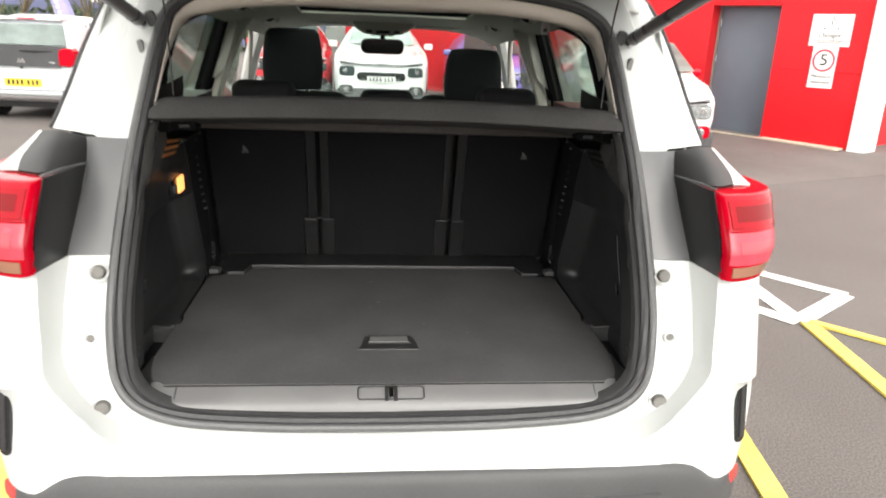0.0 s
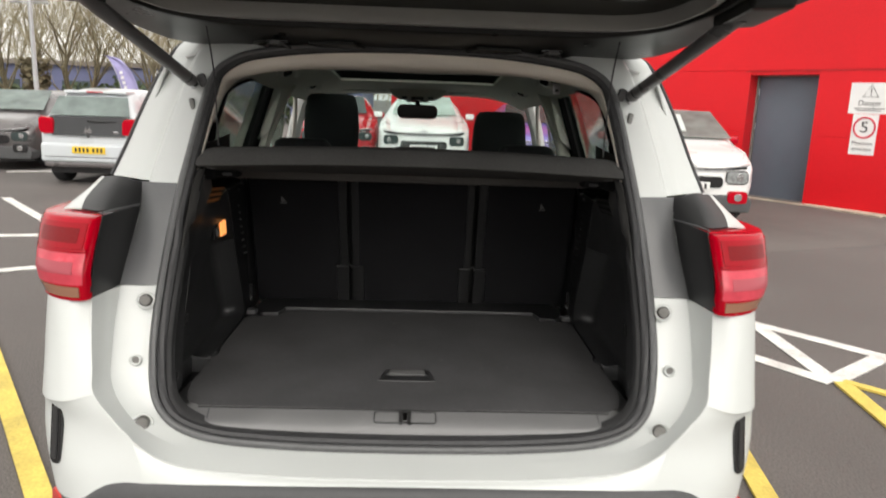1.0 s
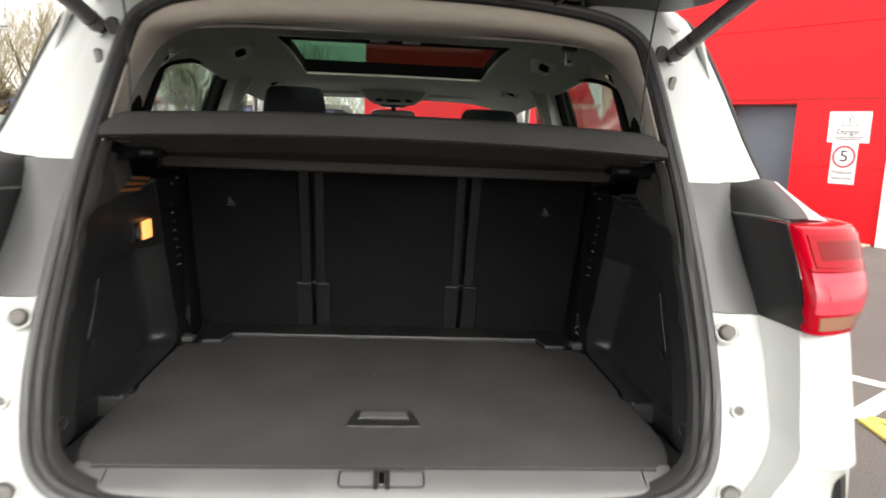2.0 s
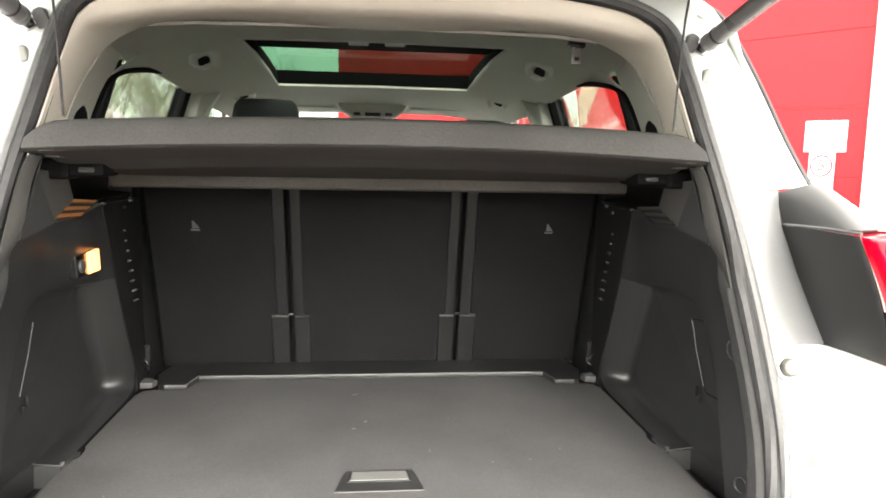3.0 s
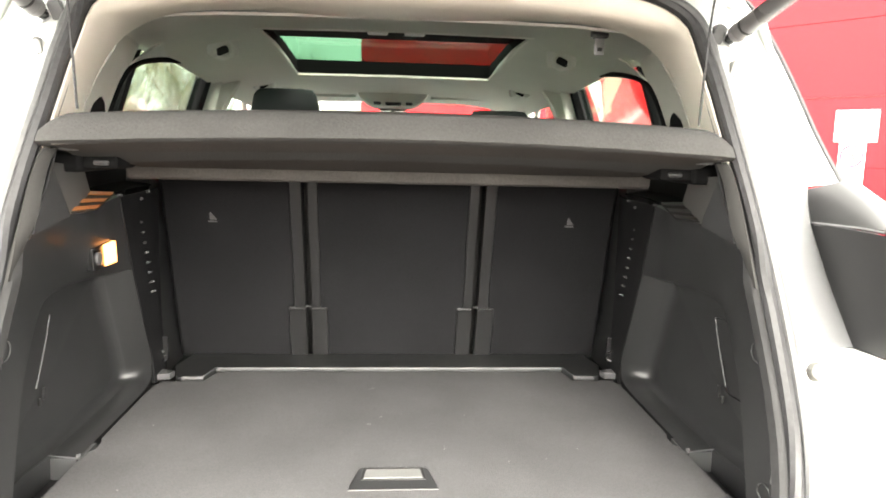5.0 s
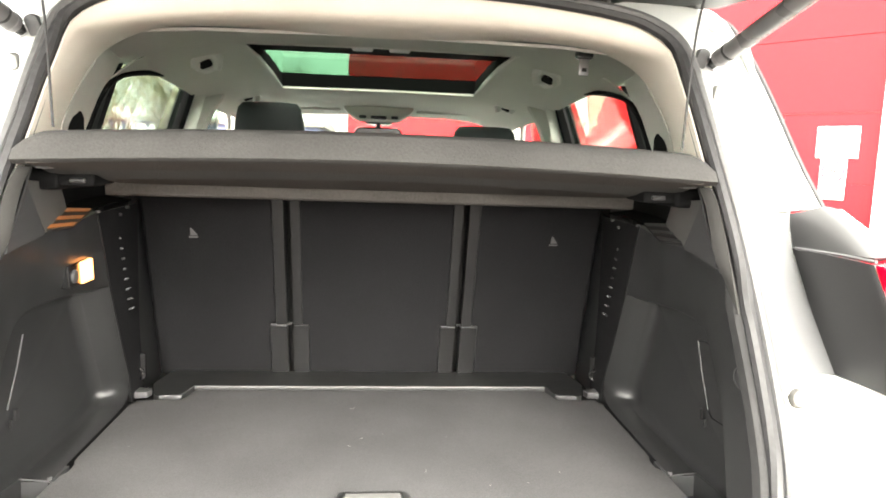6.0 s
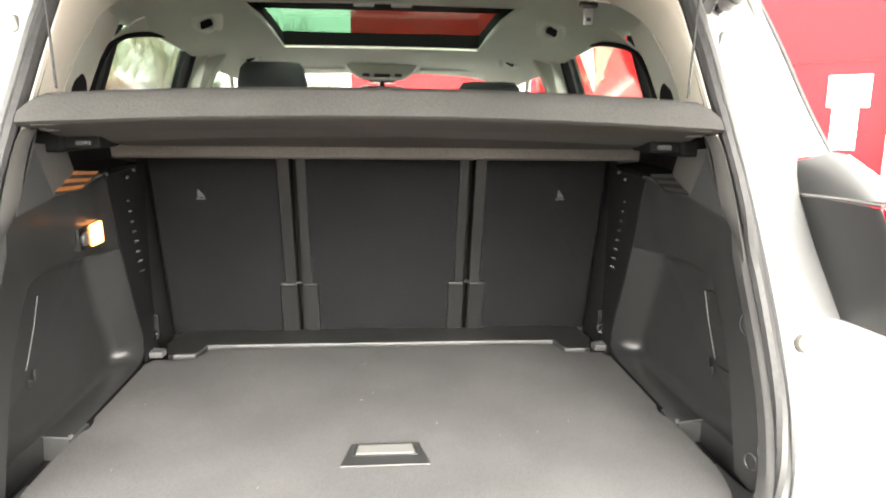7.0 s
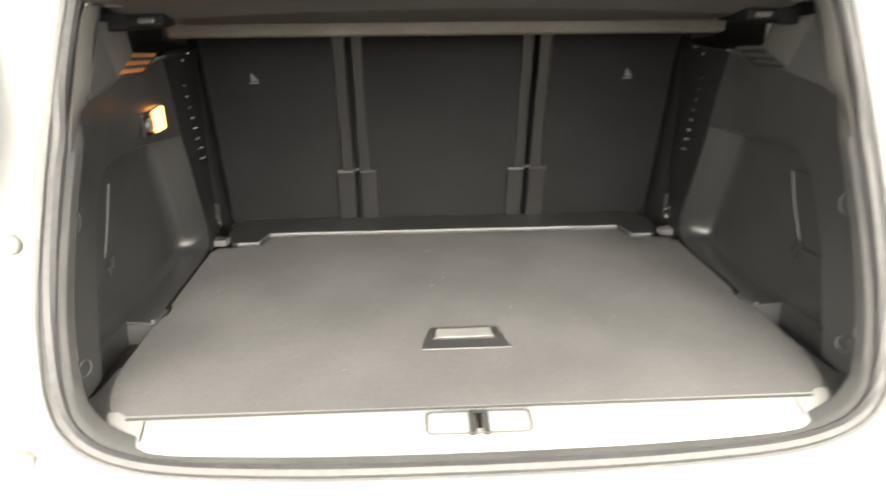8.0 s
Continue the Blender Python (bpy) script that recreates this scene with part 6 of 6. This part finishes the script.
def build_boot_floor():
    f = thing("boot_floor", "charcoal carpeted boot floor board", "boot floor", (0, 0, 0.715))
    half = [(0.0, -0.052), (0.512, -0.050), (0.542, -0.024), (0.568, 0.018), (0.573, 0.115), (0.572, 0.290), (0.561, 0.306), (0.562, 0.340), (0.5695, 0.358), (0.5700, 0.60), (0.5690, 0.655), (0.557, 0.693), (0.461, 0.694), (0.443, 0.762), (0.0, 0.764)]
    out = half + [(-x, y) for x, y in half[-2:0:-1]]
    part("board", prism(out, "z", 0.0, 0.030, 0.004), "carpet", f)
    bm = prism([(-0.078, 0.128), (0.078, 0.128), (0.077, 0.138), (0.062, 0.208), (0.056, 0.213), (-0.056, 0.213), (-0.062, 0.208), (-0.077, 0.138)], "z", 0.026, 0.0318, 0.0026)
    h = part("handle", bm, "plastic", f, "charcoal recessed pull handle")
    part("handle_bar", prism([(-0.052, 0.166), (0.052, 0.166), (0.048, 0.200), (-0.048, 0.200)], "z", 0.031, 0.0345, 0.0012), "handle", h, "pale grey inset")
    # raised black plate round the inset imitates the shade of the pull's hollow
    part("hollow_shade", prism([(-0.057, 0.162), (0.057, 0.162), (0.053, 0.208), (-0.053, 0.208)], "z", 0.030, 0.0328, 0.0006), "ink", h)
    # a few pale specks and threads on the carpet
    rng = random.Random(11)
    bm = fresh()
    for k in range(13):
        x, y, a, ln = rng.uniform(-0.52, 0.52), rng.uniform(0.0, 0.74), rng.uniform(0, 3.14), rng.choice((0.0012, 0.0015, 0.002, 0.003, 0.008))
        d = Vector((math.cos(a), math.sin(a), 0)) * ln
        q = Vector((x, y, 0.7456))
        tube([q - d, q + Vector((0.2 * d.y, -0.2 * d.x, 0)), q + d], 0.0004 if ln > 0.003 else 0.0006, bm, 4)
    tagged(part("lint", bm, "lint"), "few pale lint specks and threads on the carpet", "lint", kind="stuff")
    # fixed rear ledge behind the board
    r = thing("floor_ledge", "black ledge with a pale edge behind the boot floor", "boot trim", (0, 0, 0.70))
    half = [(0.0, 0.768), (0.447, 0.768), (0.461, 0.702), (0.513, 0.698), (0.530, 0.715), (0.556, 0.80), (0.56, 0.985), (0.0, 0.985)]
    out = half + [(-x, y) for x, y in half[-2:0:-1]]
    bm = prism(out, "z", 0.0, 0.050, 0.003)
    for v in bm.verts:
        if v.co.y > 0.81:
            v.co.z -= 0.14 * (v.co.y - 0.81) if v.co.z > 0.02 else 0.03
    part("ledge", bm, "plastic", r)
    part("edge_strip", box(-0.445, 0.445, 0.7645, 0.772, 0.046, 0.0550, 0.003), "sill", r)
    for s in (-1, 1):
        part("edge_strip", box(s * 0.486 - 0.027, s * 0.486 + 0.027, 0.6945, 0.7015, 0.046, 0.0550, 0.003), "sill", r)
        part("edge_strip", tube([(s * 0.447, 0.768, 0.0535), (s * 0.460, 0.701, 0.0535)], 0.003, sides=6), "plastic_mid", r)


def back_y(z):
    """The rear face of the seat backs leans towards the boot as it rises."""
    return 0.938 - 0.30 * (z - 0.867)


def build_rear_seats():
    spans = ((-0.597, -0.2385), (-0.2255, 0.2255), (0.2385, 0.597))
    for n, (x0, x1) in enumerate(spans):
        mid = (x0 + x1) / 2
        seat = thing("rear_seat", "folding rear seat with black carpeted back", "car seat", (0, 0, 0.70), group="rear seats")
        rows = []
        for z in (0.715, 0.73, 0.86, 0.98, 1.10, 1.20, 1.245, 1.262):
            b = 0.010 if z in (0.715, 1.262) else 0.0
            y = back_y(z) + b
            rows.append([(x, y + dy, z - 0.70) for x, dy in ((x0 + 0.003, 0.008), (x0 + 0.012, 0.0), (x0 + 0.04, -0.001), (mid, -0.002), (x1 - 0.04, -0.001), (x1 - 0.012, 0.0), (x1 - 0.003, 0.008))])
        part("backrest", sheet(rows, 0.0), "seatcarpet", seat)
        core = prism([(back_y(0.742) + 0.016, 0.042), (back_y(1.25) + 0.02, 0.55), (back_y(1.25) + 0.11, 0.55), (back_y(0.742) + 0.16, 0.042)], "x", x0 + 0.006, x1 - 0.006, 0.006)
        part("cushion", core, "seatcloth", seat)
        # plastic edge strips and hinge covers by the splits
        for xe, s in ((x0, 1), (x1, -1)):
            if abs(xe) > 0.4:
                continue
            rows = [[(xe + s * a, back_y(z) - d, z - 0.70) for a, d in ((0.003, -0.004), (0.004, 0.005), (0.027, 0.005), (0.029, 0.0))] for z in (0.875, 1.0, 1.15, 1.258)]
            part("edge_strip", sheet(rows, 0.003), "strip", seat)
            rows = [[(xe + s * a, back_y(z) - d, z - 0.70) for a, d in ((0.002, -0.004), (0.003, 0.009), (0.043, 0.009), (0.046, 0.0))] for z in (0.722, 0.80, 0.868, 0.876)]
            rows[-1] = [(x, y + 0.011, z) for x, y, z in rows[-1]]
            cover = part("hinge_cover", sheet(rows, 0.003), "strip", seat, "charcoal hinge cover")
            part("cover_edge", tube([(xe + s * 0.004, back_y(0.872) - 0.0085, 0.171), (xe + s * 0.043, back_y(0.872) - 0.0085, 0.1735)], 0.0013, sides=5), "sill", cover)
            part("hinge_pin", disc((xe - s * 0.003, back_y(0.88) - 0.006, 0.178), (0, 1, 0), 0.0028, 0.01), "sill", seat)
        hr = part("headrest", box(mid - (0.105 if n != 1 else 0.095), mid + (0.105 if n != 1 else 0.095), 0.93, 1.03, 0.53, 0.645 if n != 1 else 0.625, 0.035, seg=4), "seatcloth", seat)
        for dx in (-0.05, 0.05):
            part("headrest_post", tube([(mid + dx, 0.96, 0.48), (mid + dx, 0.97, 0.56)], 0.006), "chrome", hr)
        if n != 1:
            # small white warning sticker: a triangle over a bar
            s = 1 if mid > 0 else -1
            lay = Matrix.Translation((s * 0.470, back_y(1.13) - 0.0015, 0.43)) @ Matrix.Rotation(math.atan(0.30), 4, "X")
            bm = prism([(-0.006, -0.008), (0.013, -0.008), (-0.002, 0.013), (-0.005, 0.011)], "y", -0.0015, 0.004)
            st = part("sticker", turned(bm, lay), "grey_mark", seat, "small pale warning sticker")
            part("sticker_bar", turned(box(-0.010, 0.013, -0.0015, 0.004, -0.0145, -0.011), lay), "grey_mark", st)


def build_load_cover():
    c = thing("load_cover", "dark grey felt load cover across the boot", "load cover", (0, 0, 1.24))
    xs = [-0.546, -0.53, -0.50, -0.35, -0.18, 0, 0.18, 0.35, 0.50, 0.53, 0.546]

    def arch(x):
        return 0.016 * (1 - (x / 0.546) ** 2)

    def bow(x):
        return -0.012 * (1 - (x / 0.546) ** 2)
    prof = [(0.30, 0.046), (0.24, 0.075), (0.180, 0.112), (0.150, 0.121), (0.128, 0.115), (0.117, 0.100), (0.110, 0.085), (0.106, 0.078), (0.114, 0.072), (0.20, 0.064), (0.30, 0.040)]
    rows = []
    for k, (y, z) in enumerate(prof):
        row = []
        for x in xs:
            tip = 0.010 * max(0, (abs(x) - 0.505) / 0.041) ** 2
            row.append((x * (1.0 if z < 0.11 else 0.975), y + bow(x) + tip, z + arch(x) - tip * 0.6 * (z > 0.09)))
        rows.append(row)
    part("rear_board", sheet([spline(r, 2) for r in rows], 0.004), "felt", c)
    # blind running down to the cassette
    rows = [[(x, 0.112 + 0.388 * u, 0.076 + arch(x) * (1 - u) - 0.044 * u) for x in (-0.52, -0.26, 0, 0.26, 0.52)] for u in (0.0, 0.25, 0.5, 0.75, 1.0)]
    part("blind", sheet([spline(r, 3) for r in rows], 0.004), "felt_low", c, "brown-grey blind fabric")
    rows = [[(x, 0.55 + 0.27 * u, 0.030 + 0.012 * u) for x in (-0.56, -0.2, 0.2, 0.56)] for u in (0.0, 0.5, 1.0)]
    part("blind_front", sheet(rows, 0.003), "felt_low", c)
    # cassette in the paler felt that imitates light on its rear face
    pts = [(0.496, 0.030), (0.500, 0.006), (0.515, 0.002), (0.555, 0.004), (0.565, 0.02), (0.555, 0.045), (0.515, 0.047)]
    part("cassette", prism(pts, "x", -0.552, 0.552, 0.004), "felt_lit", c, "felt covered roller cassette")
    for s in (-1, 1):
        o = box(min(s * 0.533, s * 0.596), max(s * 0.533, s * 0.596), 0.246, 0.316, 0.026, 0.062, 0.011, seg=3)
        e = part("end_holder", o, "holder", c, "black rounded end holder")
        part("holder_neck", box(min(s * 0.476, s * 0.536), max(s * 0.476, s * 0.536), 0.252, 0.312, 0.033, 0.057, 0.006, seg=2), "holder", e)
        part("latch", box(s * 0.503 - 0.013, s * 0.503 + 0.013, 0.246, 0.258, 0.039, 0.047, 0.003), "plastic_mid", e)
        part("guide_pin", box(s * 0.524 - 0.012, s * 0.524 + 0.012, 0.17, 0.20, 0.064, 0.071, 0.003), "sill", e)
        part("end_arm", box(s * 0.560 - 0.03, s * 0.560 + 0.03, 0.32, 0.56, 0.026, 0.058, 0.01), "holder", e)


def build_cabin(car):
    # header and pillar trim inside the seal
    outer = [p for p in rim_ring(0.034, 0.009) if p.z > 1.300]
    outer = sorted(outer, key=lambda p: math.atan2(p.z - 1.3, -p.x))
    arch = [(-0.646, 0.50, 1.315), (-0.633, 0.50, 1.385), (-0.604, 0.50, 1.45), (-0.565, 0.50, 1.511), (-0.515, 0.50, 1.551), (-0.439, 0.50, 1.579), (-0.31, 0.50, 1.589), (-0.143, 0.50, 1.584), (0.0, 0.50, 1.580)]
    arch = arch + [(-x, y, z) for x, y, z in arch[-2::-1]]
    fa = spline(arch, 6)

    def even(path, n):
        d = [0.0]
        for a, b in zip(path[:-1], path[1:]):
            d.append(d[-1] + (b - a).length)
        out, k = [], 0
        for i in range(n + 1):
            s = d[-1] * i / n
            while k < len(d) - 2 and d[k + 1] < s:
                k += 1
            f = (s - d[k]) / max(d[k + 1] - d[k], 1e-9)
            out.append(path[k].lerp(path[k + 1], f))
        return out
    a, b = even(outer, 60), even(fa, 60)
    rows = []
    for u, puff, roll in ((0.0, 0.0, 0.0), (0.05, 0.003, 0.013), (0.10, 0.004, 0.023), (0.18, 0.005, 0.028), (0.35, 0.006, 0.024), (0.65, 0.006, 0.013), (0.9, 0.002, 0.003), (1.0, 0.0, 0.0)):
        row = []
        for p, q in zip(a, b):
            v = p.lerp(q, u)
            inward = Vector((-v.x, 0, 1.25 - v.z)).normalized()
            row.append(v + inward * puff + Vector((0, 0, -roll * max(0, min(1, (v.z - 1.53) / 0.05)))))
        rows.append(row)
    part("opening_trim", sheet(rows, 0.003), "beige", car, "beige plastic trim round the boot opening")
    for s in (-1, 1):
        p = part("trim_joint", tube([(s * 0.555, 0.30, 1.500), (s * 0.585, 0.42, 1.488), (s * 0.607, 0.49, 1.452)], 0.0015, sides=5), "beige_dark", car)

    # headliner with the roof opening
    ys = [0.50, 0.62, 0.78, 0.97, 1.25, 1.52, 1.79, 2.05, 2.30, 2.52]
    xs = [-0.66, -0.62, -0.56, -0.47, -0.365, -0.18, 0.0, 0.18, 0.365, 0.47, 0.56, 0.62, 0.66]
    zc = [1.585, 1.606, 1.622, 1.632, 1.630, 1.614, 1.590, 1.576, 1.560, 1.536]
    rows = []
    for y, z in zip(ys, zc):
        row = []
        for x in xs:
            ax = abs(x)
            drop = {0.0: 0.0, 0.18: 0.001, 0.365: 0.004, 0.47: 0.014, 0.56: 0.034, 0.62: 0.058, 0.66: 0.074}[ax]
            squeeze = 1.0 - 0.06 * max(0, (y - 2.0) / 0.5)
            row.append((x * squeeze, y, z - drop * (1.0 if y > 0.6 else 0.8)))
        rows.append(row)
    skip = {(i, k) for i in (3, 4, 5) for k in (4, 5, 6, 7)}
    part("headliner", sheet(rows, 0.006, skip=skip), "headliner", car, "pale grey cloth headliner")
    lip = [(-0.365, 0.97, 1.628), (0, 0.97, 1.632), (0.365, 0.97, 1.628), (0.365, 1.25, 1.626), (0.365, 1.52, 1.610), (0.365, 1.79, 1.588), (0, 1.79, 1.590), (-0.365, 1.79, 1.588), (-0.365, 1.52, 1.610), (-0.365, 1.25, 1.626)]
    part("sunroof_lip", tube([(x * 1.02, 1.38 + (y - 1.38) * 1.02, z) for x, y, z in lip], 0.010, closed=True), "headliner", car)
    rows = [lip, [(x * 1.03, 1.38 + (y - 1.38) * 1.03, {0.97: 1.669, 1.25: 1.669, 1.52: 1.658, 1.79: 1.638}[y]) for x, y, z in lip]]
    part("sunroof_well", sheet([[Vector(p) for p in r] for r in rows], 0.004, close=True), "roof_felt", car)
    part("blind_handle", box(-0.09, 0.09, 0.985, 1.03, 1.640, 1.652, 0.005), "beige_dark", car)
    for x in (-0.05, 0.05):
        part("reading_lamp", box(x - 0.028, x + 0.028, 0.972, 0.99, 1.618, 1.632, 0.004), "sign", car)

    def cab(s):
        # gutter trim over the side windows and the pillars between them
        rows = [[(s * 0.632, 0.50, 1.385), (s * 0.604, 0.50, 1.45), (s * 0.565, 0.50, 1.511), (s * 0.560, 0.50, 1.560)], [(s * 0.660, 0.66, 1.385), (s * 0.652, 0.70, 1.46), (s * 0.615, 0.70, 1.54), (s * 0.612, 0.72, 1.59)], [(s * 0.680, 0.74, 1.385), (s * 0.668, 0.86, 1.50), (s * 0.640, 0.86, 1.56), (s * 0.635, 0.88, 1.60)]]
        part("pillar_trim", sheet(fine(rows, 3), 0.004), "beige_dark", car, "grey-beige rear pillar trim")
        rows = [[(s * 0.655, 0.50, 1.18), (s * 0.690, 0.62, 1.18), (s * 0.720, 0.72, 1.18)], [(s * 0.648, 0.50, 1.30), (s * 0.675, 0.64, 1.30), (s * 0.700, 0.735, 1.30)], [(s * 0.632, 0.50, 1.387), (s * 0.660, 0.66, 1.387), (s * 0.680, 0.74, 1.387)]]
        part("pillar_trim", sheet(fine(rows, 3), 0.004), "beige_dark", car)
        line = [(s * 0.700, 0.735, 1.28), (s * 0.676, 0.755, 1.40), (s * 0.664, 0.87, 1.505), (s * 0.655, 1.12, 1.552), (s * 0.653, 1.40, 1.568), (s * 0.655, 1.58, 1.562), (s * 0.668, 1.66, 1.52), (s * 0.70, 1.66, 1.40), (s * 0.75, 1.66, 1.25)]
        part("window_surround", tube(spline(line, 4), 0.011, sides=8), "holder", car)
        rows = [[(x, y - 0.02, z) for x, y, z in line], [(s * (abs(x) - 0.055), y + 0.0, z + 0.05) for x, y, z in line]]
        part("gutter_trim", sheet([spline(rows[0], 3)[6:24], spline(rows[1], 3)[6:24]], 0.004), "headliner", car)
        part("middle_pillar", tube([(s * 0.80, 1.70, 1.10), (s * 0.735, 1.72, 1.33), (s * 0.672, 1.74, 1.50), (s * 0.635, 1.76, 1.575)], 0.045, sides=10, flat=1.6), "beige_dark", car)
        part("belt_guide", box(s * 0.657 - 0.022, s * 0.657 + 0.022, 0.54, 0.64, 1.345, 1.418, 0.018), "holder", car, "black seat belt guide")
        line = [(s * 0.75, 1.82, 1.25), (s * 0.70, 1.84, 1.44), (s * 0.668, 1.90, 1.515), (s * 0.655, 2.1, 1.53), (s * 0.67, 2.30, 1.48), (s * 0.74, 2.62, 1.25)]
        part("window_surround", tube(spline(line, 4), 0.012, sides=8), "beige_dark", car)
        # grab handles
        for y, z, x in ((1.15, 1.590, 0.497), (1.95, 1.556, 0.518)):
            lay = Matrix.Translation((s * x, y, z)) @ Matrix.Rotation(s * radians(24), 4, "Y") @ Matrix.Rotation(radians(10), 4, "X")
            path = spline([lay @ Vector((s * px, py, pz)) for px, py, pz in ((0.036, 0.0, -0.002), (0.026, -0.004, 0.017), (0.0, -0.006, 0.021), (-0.026, -0.004, 0.017), (-0.033, 0.0, -0.004), (-0.016, 0.008, -0.027))], 4)
            g = part("grab_handle", tube(path, 0.0125, sides=8, flat=1.2), "handle_grey", car, "pale folding grab handle")
            # black slab inside the loop, in place of the shade there
            part("recess_shade", turned(prism([(s * (px + 0.008), pz - 0.004) for px, pz in rounded(0.036, 0.022, 0.008)], "y", 0.004, 0.016), lay), "black", g, "black slab imitating shade inside the handle")
            part("handle_bar", tube(spline([lay @ Vector((s * 0.034, 0.006, -0.006)), Vector((s * (x + 0.030), y + 0.06, z - 0.016)), Vector((s * (x + 0.030), y + 0.13, z - 0.012)), Vector((s * (x + 0.02), y + 0.19, z + 0.010))], 3), 0.009, sides=8), "handle_grey", g)
        # sun visor
        part("sun_visor", box(s * 0.355 - 0.18, s * 0.355 + 0.18, 2.34, 2.42, 1.536, 1.566, 0.008), "headliner", car)

    both(cab)
    # belt buckle hanging from the roof
    b = part("belt_tongue", box(0.430, 0.452, 0.560, 0.568, 1.530, 1.568, 0.003), "steel", car, "steel belt tongue hanging from the roof")
    part("belt_housing", box(0.422, 0.460, 0.552, 0.576, 1.565, 1.592, 0.006), "gloss", b)
    part("tongue_hole", box(0.436, 0.446, 0.558, 0.5605, 1.538, 1.546), "ink", b)
    # roof console and mirror
    c = part("roof_console", prism([(-0.165, 1.578), (0.165, 1.578), (0.158, 1.545), (0.135, 1.518), (0.095, 1.497), (-0.095, 1.497), (-0.135, 1.518), (-0.158, 1.545)], "y", 2.27, 2.50, 0.012), "headliner", car)
    part("console_lamp", box(-0.036, 0.036, 2.262, 2.275, 1.500, 1.516, 0.004), "gloss", c)
    for x in (-0.072, 0.072):
        part("console_button", box(x - 0.016, x + 0.016, 2.264, 2.275, 1.503, 1.517, 0.004), "plastic_mid", c)
    m = part("mirror", prism([(x, z + 1.432) for x, z in rounded(0.235, 0.082, 0.034, 6)], "y", 2.49, 2.525, 0.008), "gloss", car, "interior mirror in a black case")
    part("mirror_glass", prism([(x, z + 1.432) for x, z in rounded(0.216, 0.066, 0.028, 6)], "y", 2.484, 2.49), "mirror", m)
    part("mirror_stem", tube([(0, 2.51, 1.47), (0, 2.50, 1.53)], 0.014), "gloss", m)
    part("mirror_case", box(-0.07, 0.07, 2.50, 2.56, 1.485, 1.53, 0.015), "gloss", m)
    part("dashboard", prism([(2.45, 0.70), (2.50, 1.0), (2.62, 1.06), (3.05, 1.06), (3.05, 0.70)], "x", -0.80, 0.80, 0.03), "plastic", car)
    part("cabin_floor", box(-0.82, 0.82, 0.95, 3.0, 0.36, 0.42), "seatcarpet", car)
    for s in (-1, 1):
        part("door_lining", box(s * 0.825 - 0.02, s * 0.825 + 0.02, 0.98, 3.0, 0.42, 1.06, 0.015), "plastic", car)


def build_front_seats():
    for x, top in ((-0.388, 1.515), (0.386, 1.458)):
        s = thing("front_seat", "dark cloth front seat with tall headrest", "car seat", (x, 1.62, 0.42), group="front seats")
        part("seat_base", box(-0.25, 0.25, 0.02, 0.56, 0.0, 0.24, 0.07, seg=4), "seatcloth", s)
        part("backrest", turned(box(-0.24, 0.24, -0.06, 0.08, 0.0, 0.66, 0.06, seg=4), Matrix.Translation((0, 0.10, 0.18)) @ Matrix.Rotation(radians(8), 4, "X")), "seatcloth", s)
        h = top - 0.42
        rows = []
        for z, w, d in ((h - 0.25, 0.112, 0.030), (h - 0.24, 0.120, 0.045), (h - 0.16, 0.126, 0.055), (h - 0.07, 0.120, 0.052), (h - 0.022, 0.110, 0.042), (h - 0.004, 0.095, 0.026), (h, 0.06, 0.01)):
            rows.append([(w * math.copysign(abs(math.cos(a)) ** 0.45, math.cos(a)), d * math.copysign(abs(math.sin(a)) ** 0.6, math.sin(a)), z) for a in (2 * math.pi * k / 28 for k in range(28))])
        bm = sheet(rows, 0.0, close=True)
        bmesh.ops.holes_fill(bm, edges=bm.edges[:], sides=40)
        hr = part("headrest", bm, "seatcloth", s, angle=60)
        for dx in (-0.06, 0.06):
            part("headrest_post", tube([(dx, 0.01, h - 0.30), (dx, 0.01, h - 0.22)], 0.007), "chrome", hr)


# ================= put it together =================
build_ground()
build_markings()
build_red_building()
build_cars()
build_far()
suv = thing("white_suv_car", "white sport utility car with its boot open", "car")
build_car_outside(suv)
build_tailgate(suv)
build_boot_inside(suv)
build_cabin(suv)
build_boot_floor()
build_rear_seats()
build_load_cover()
build_front_seats()
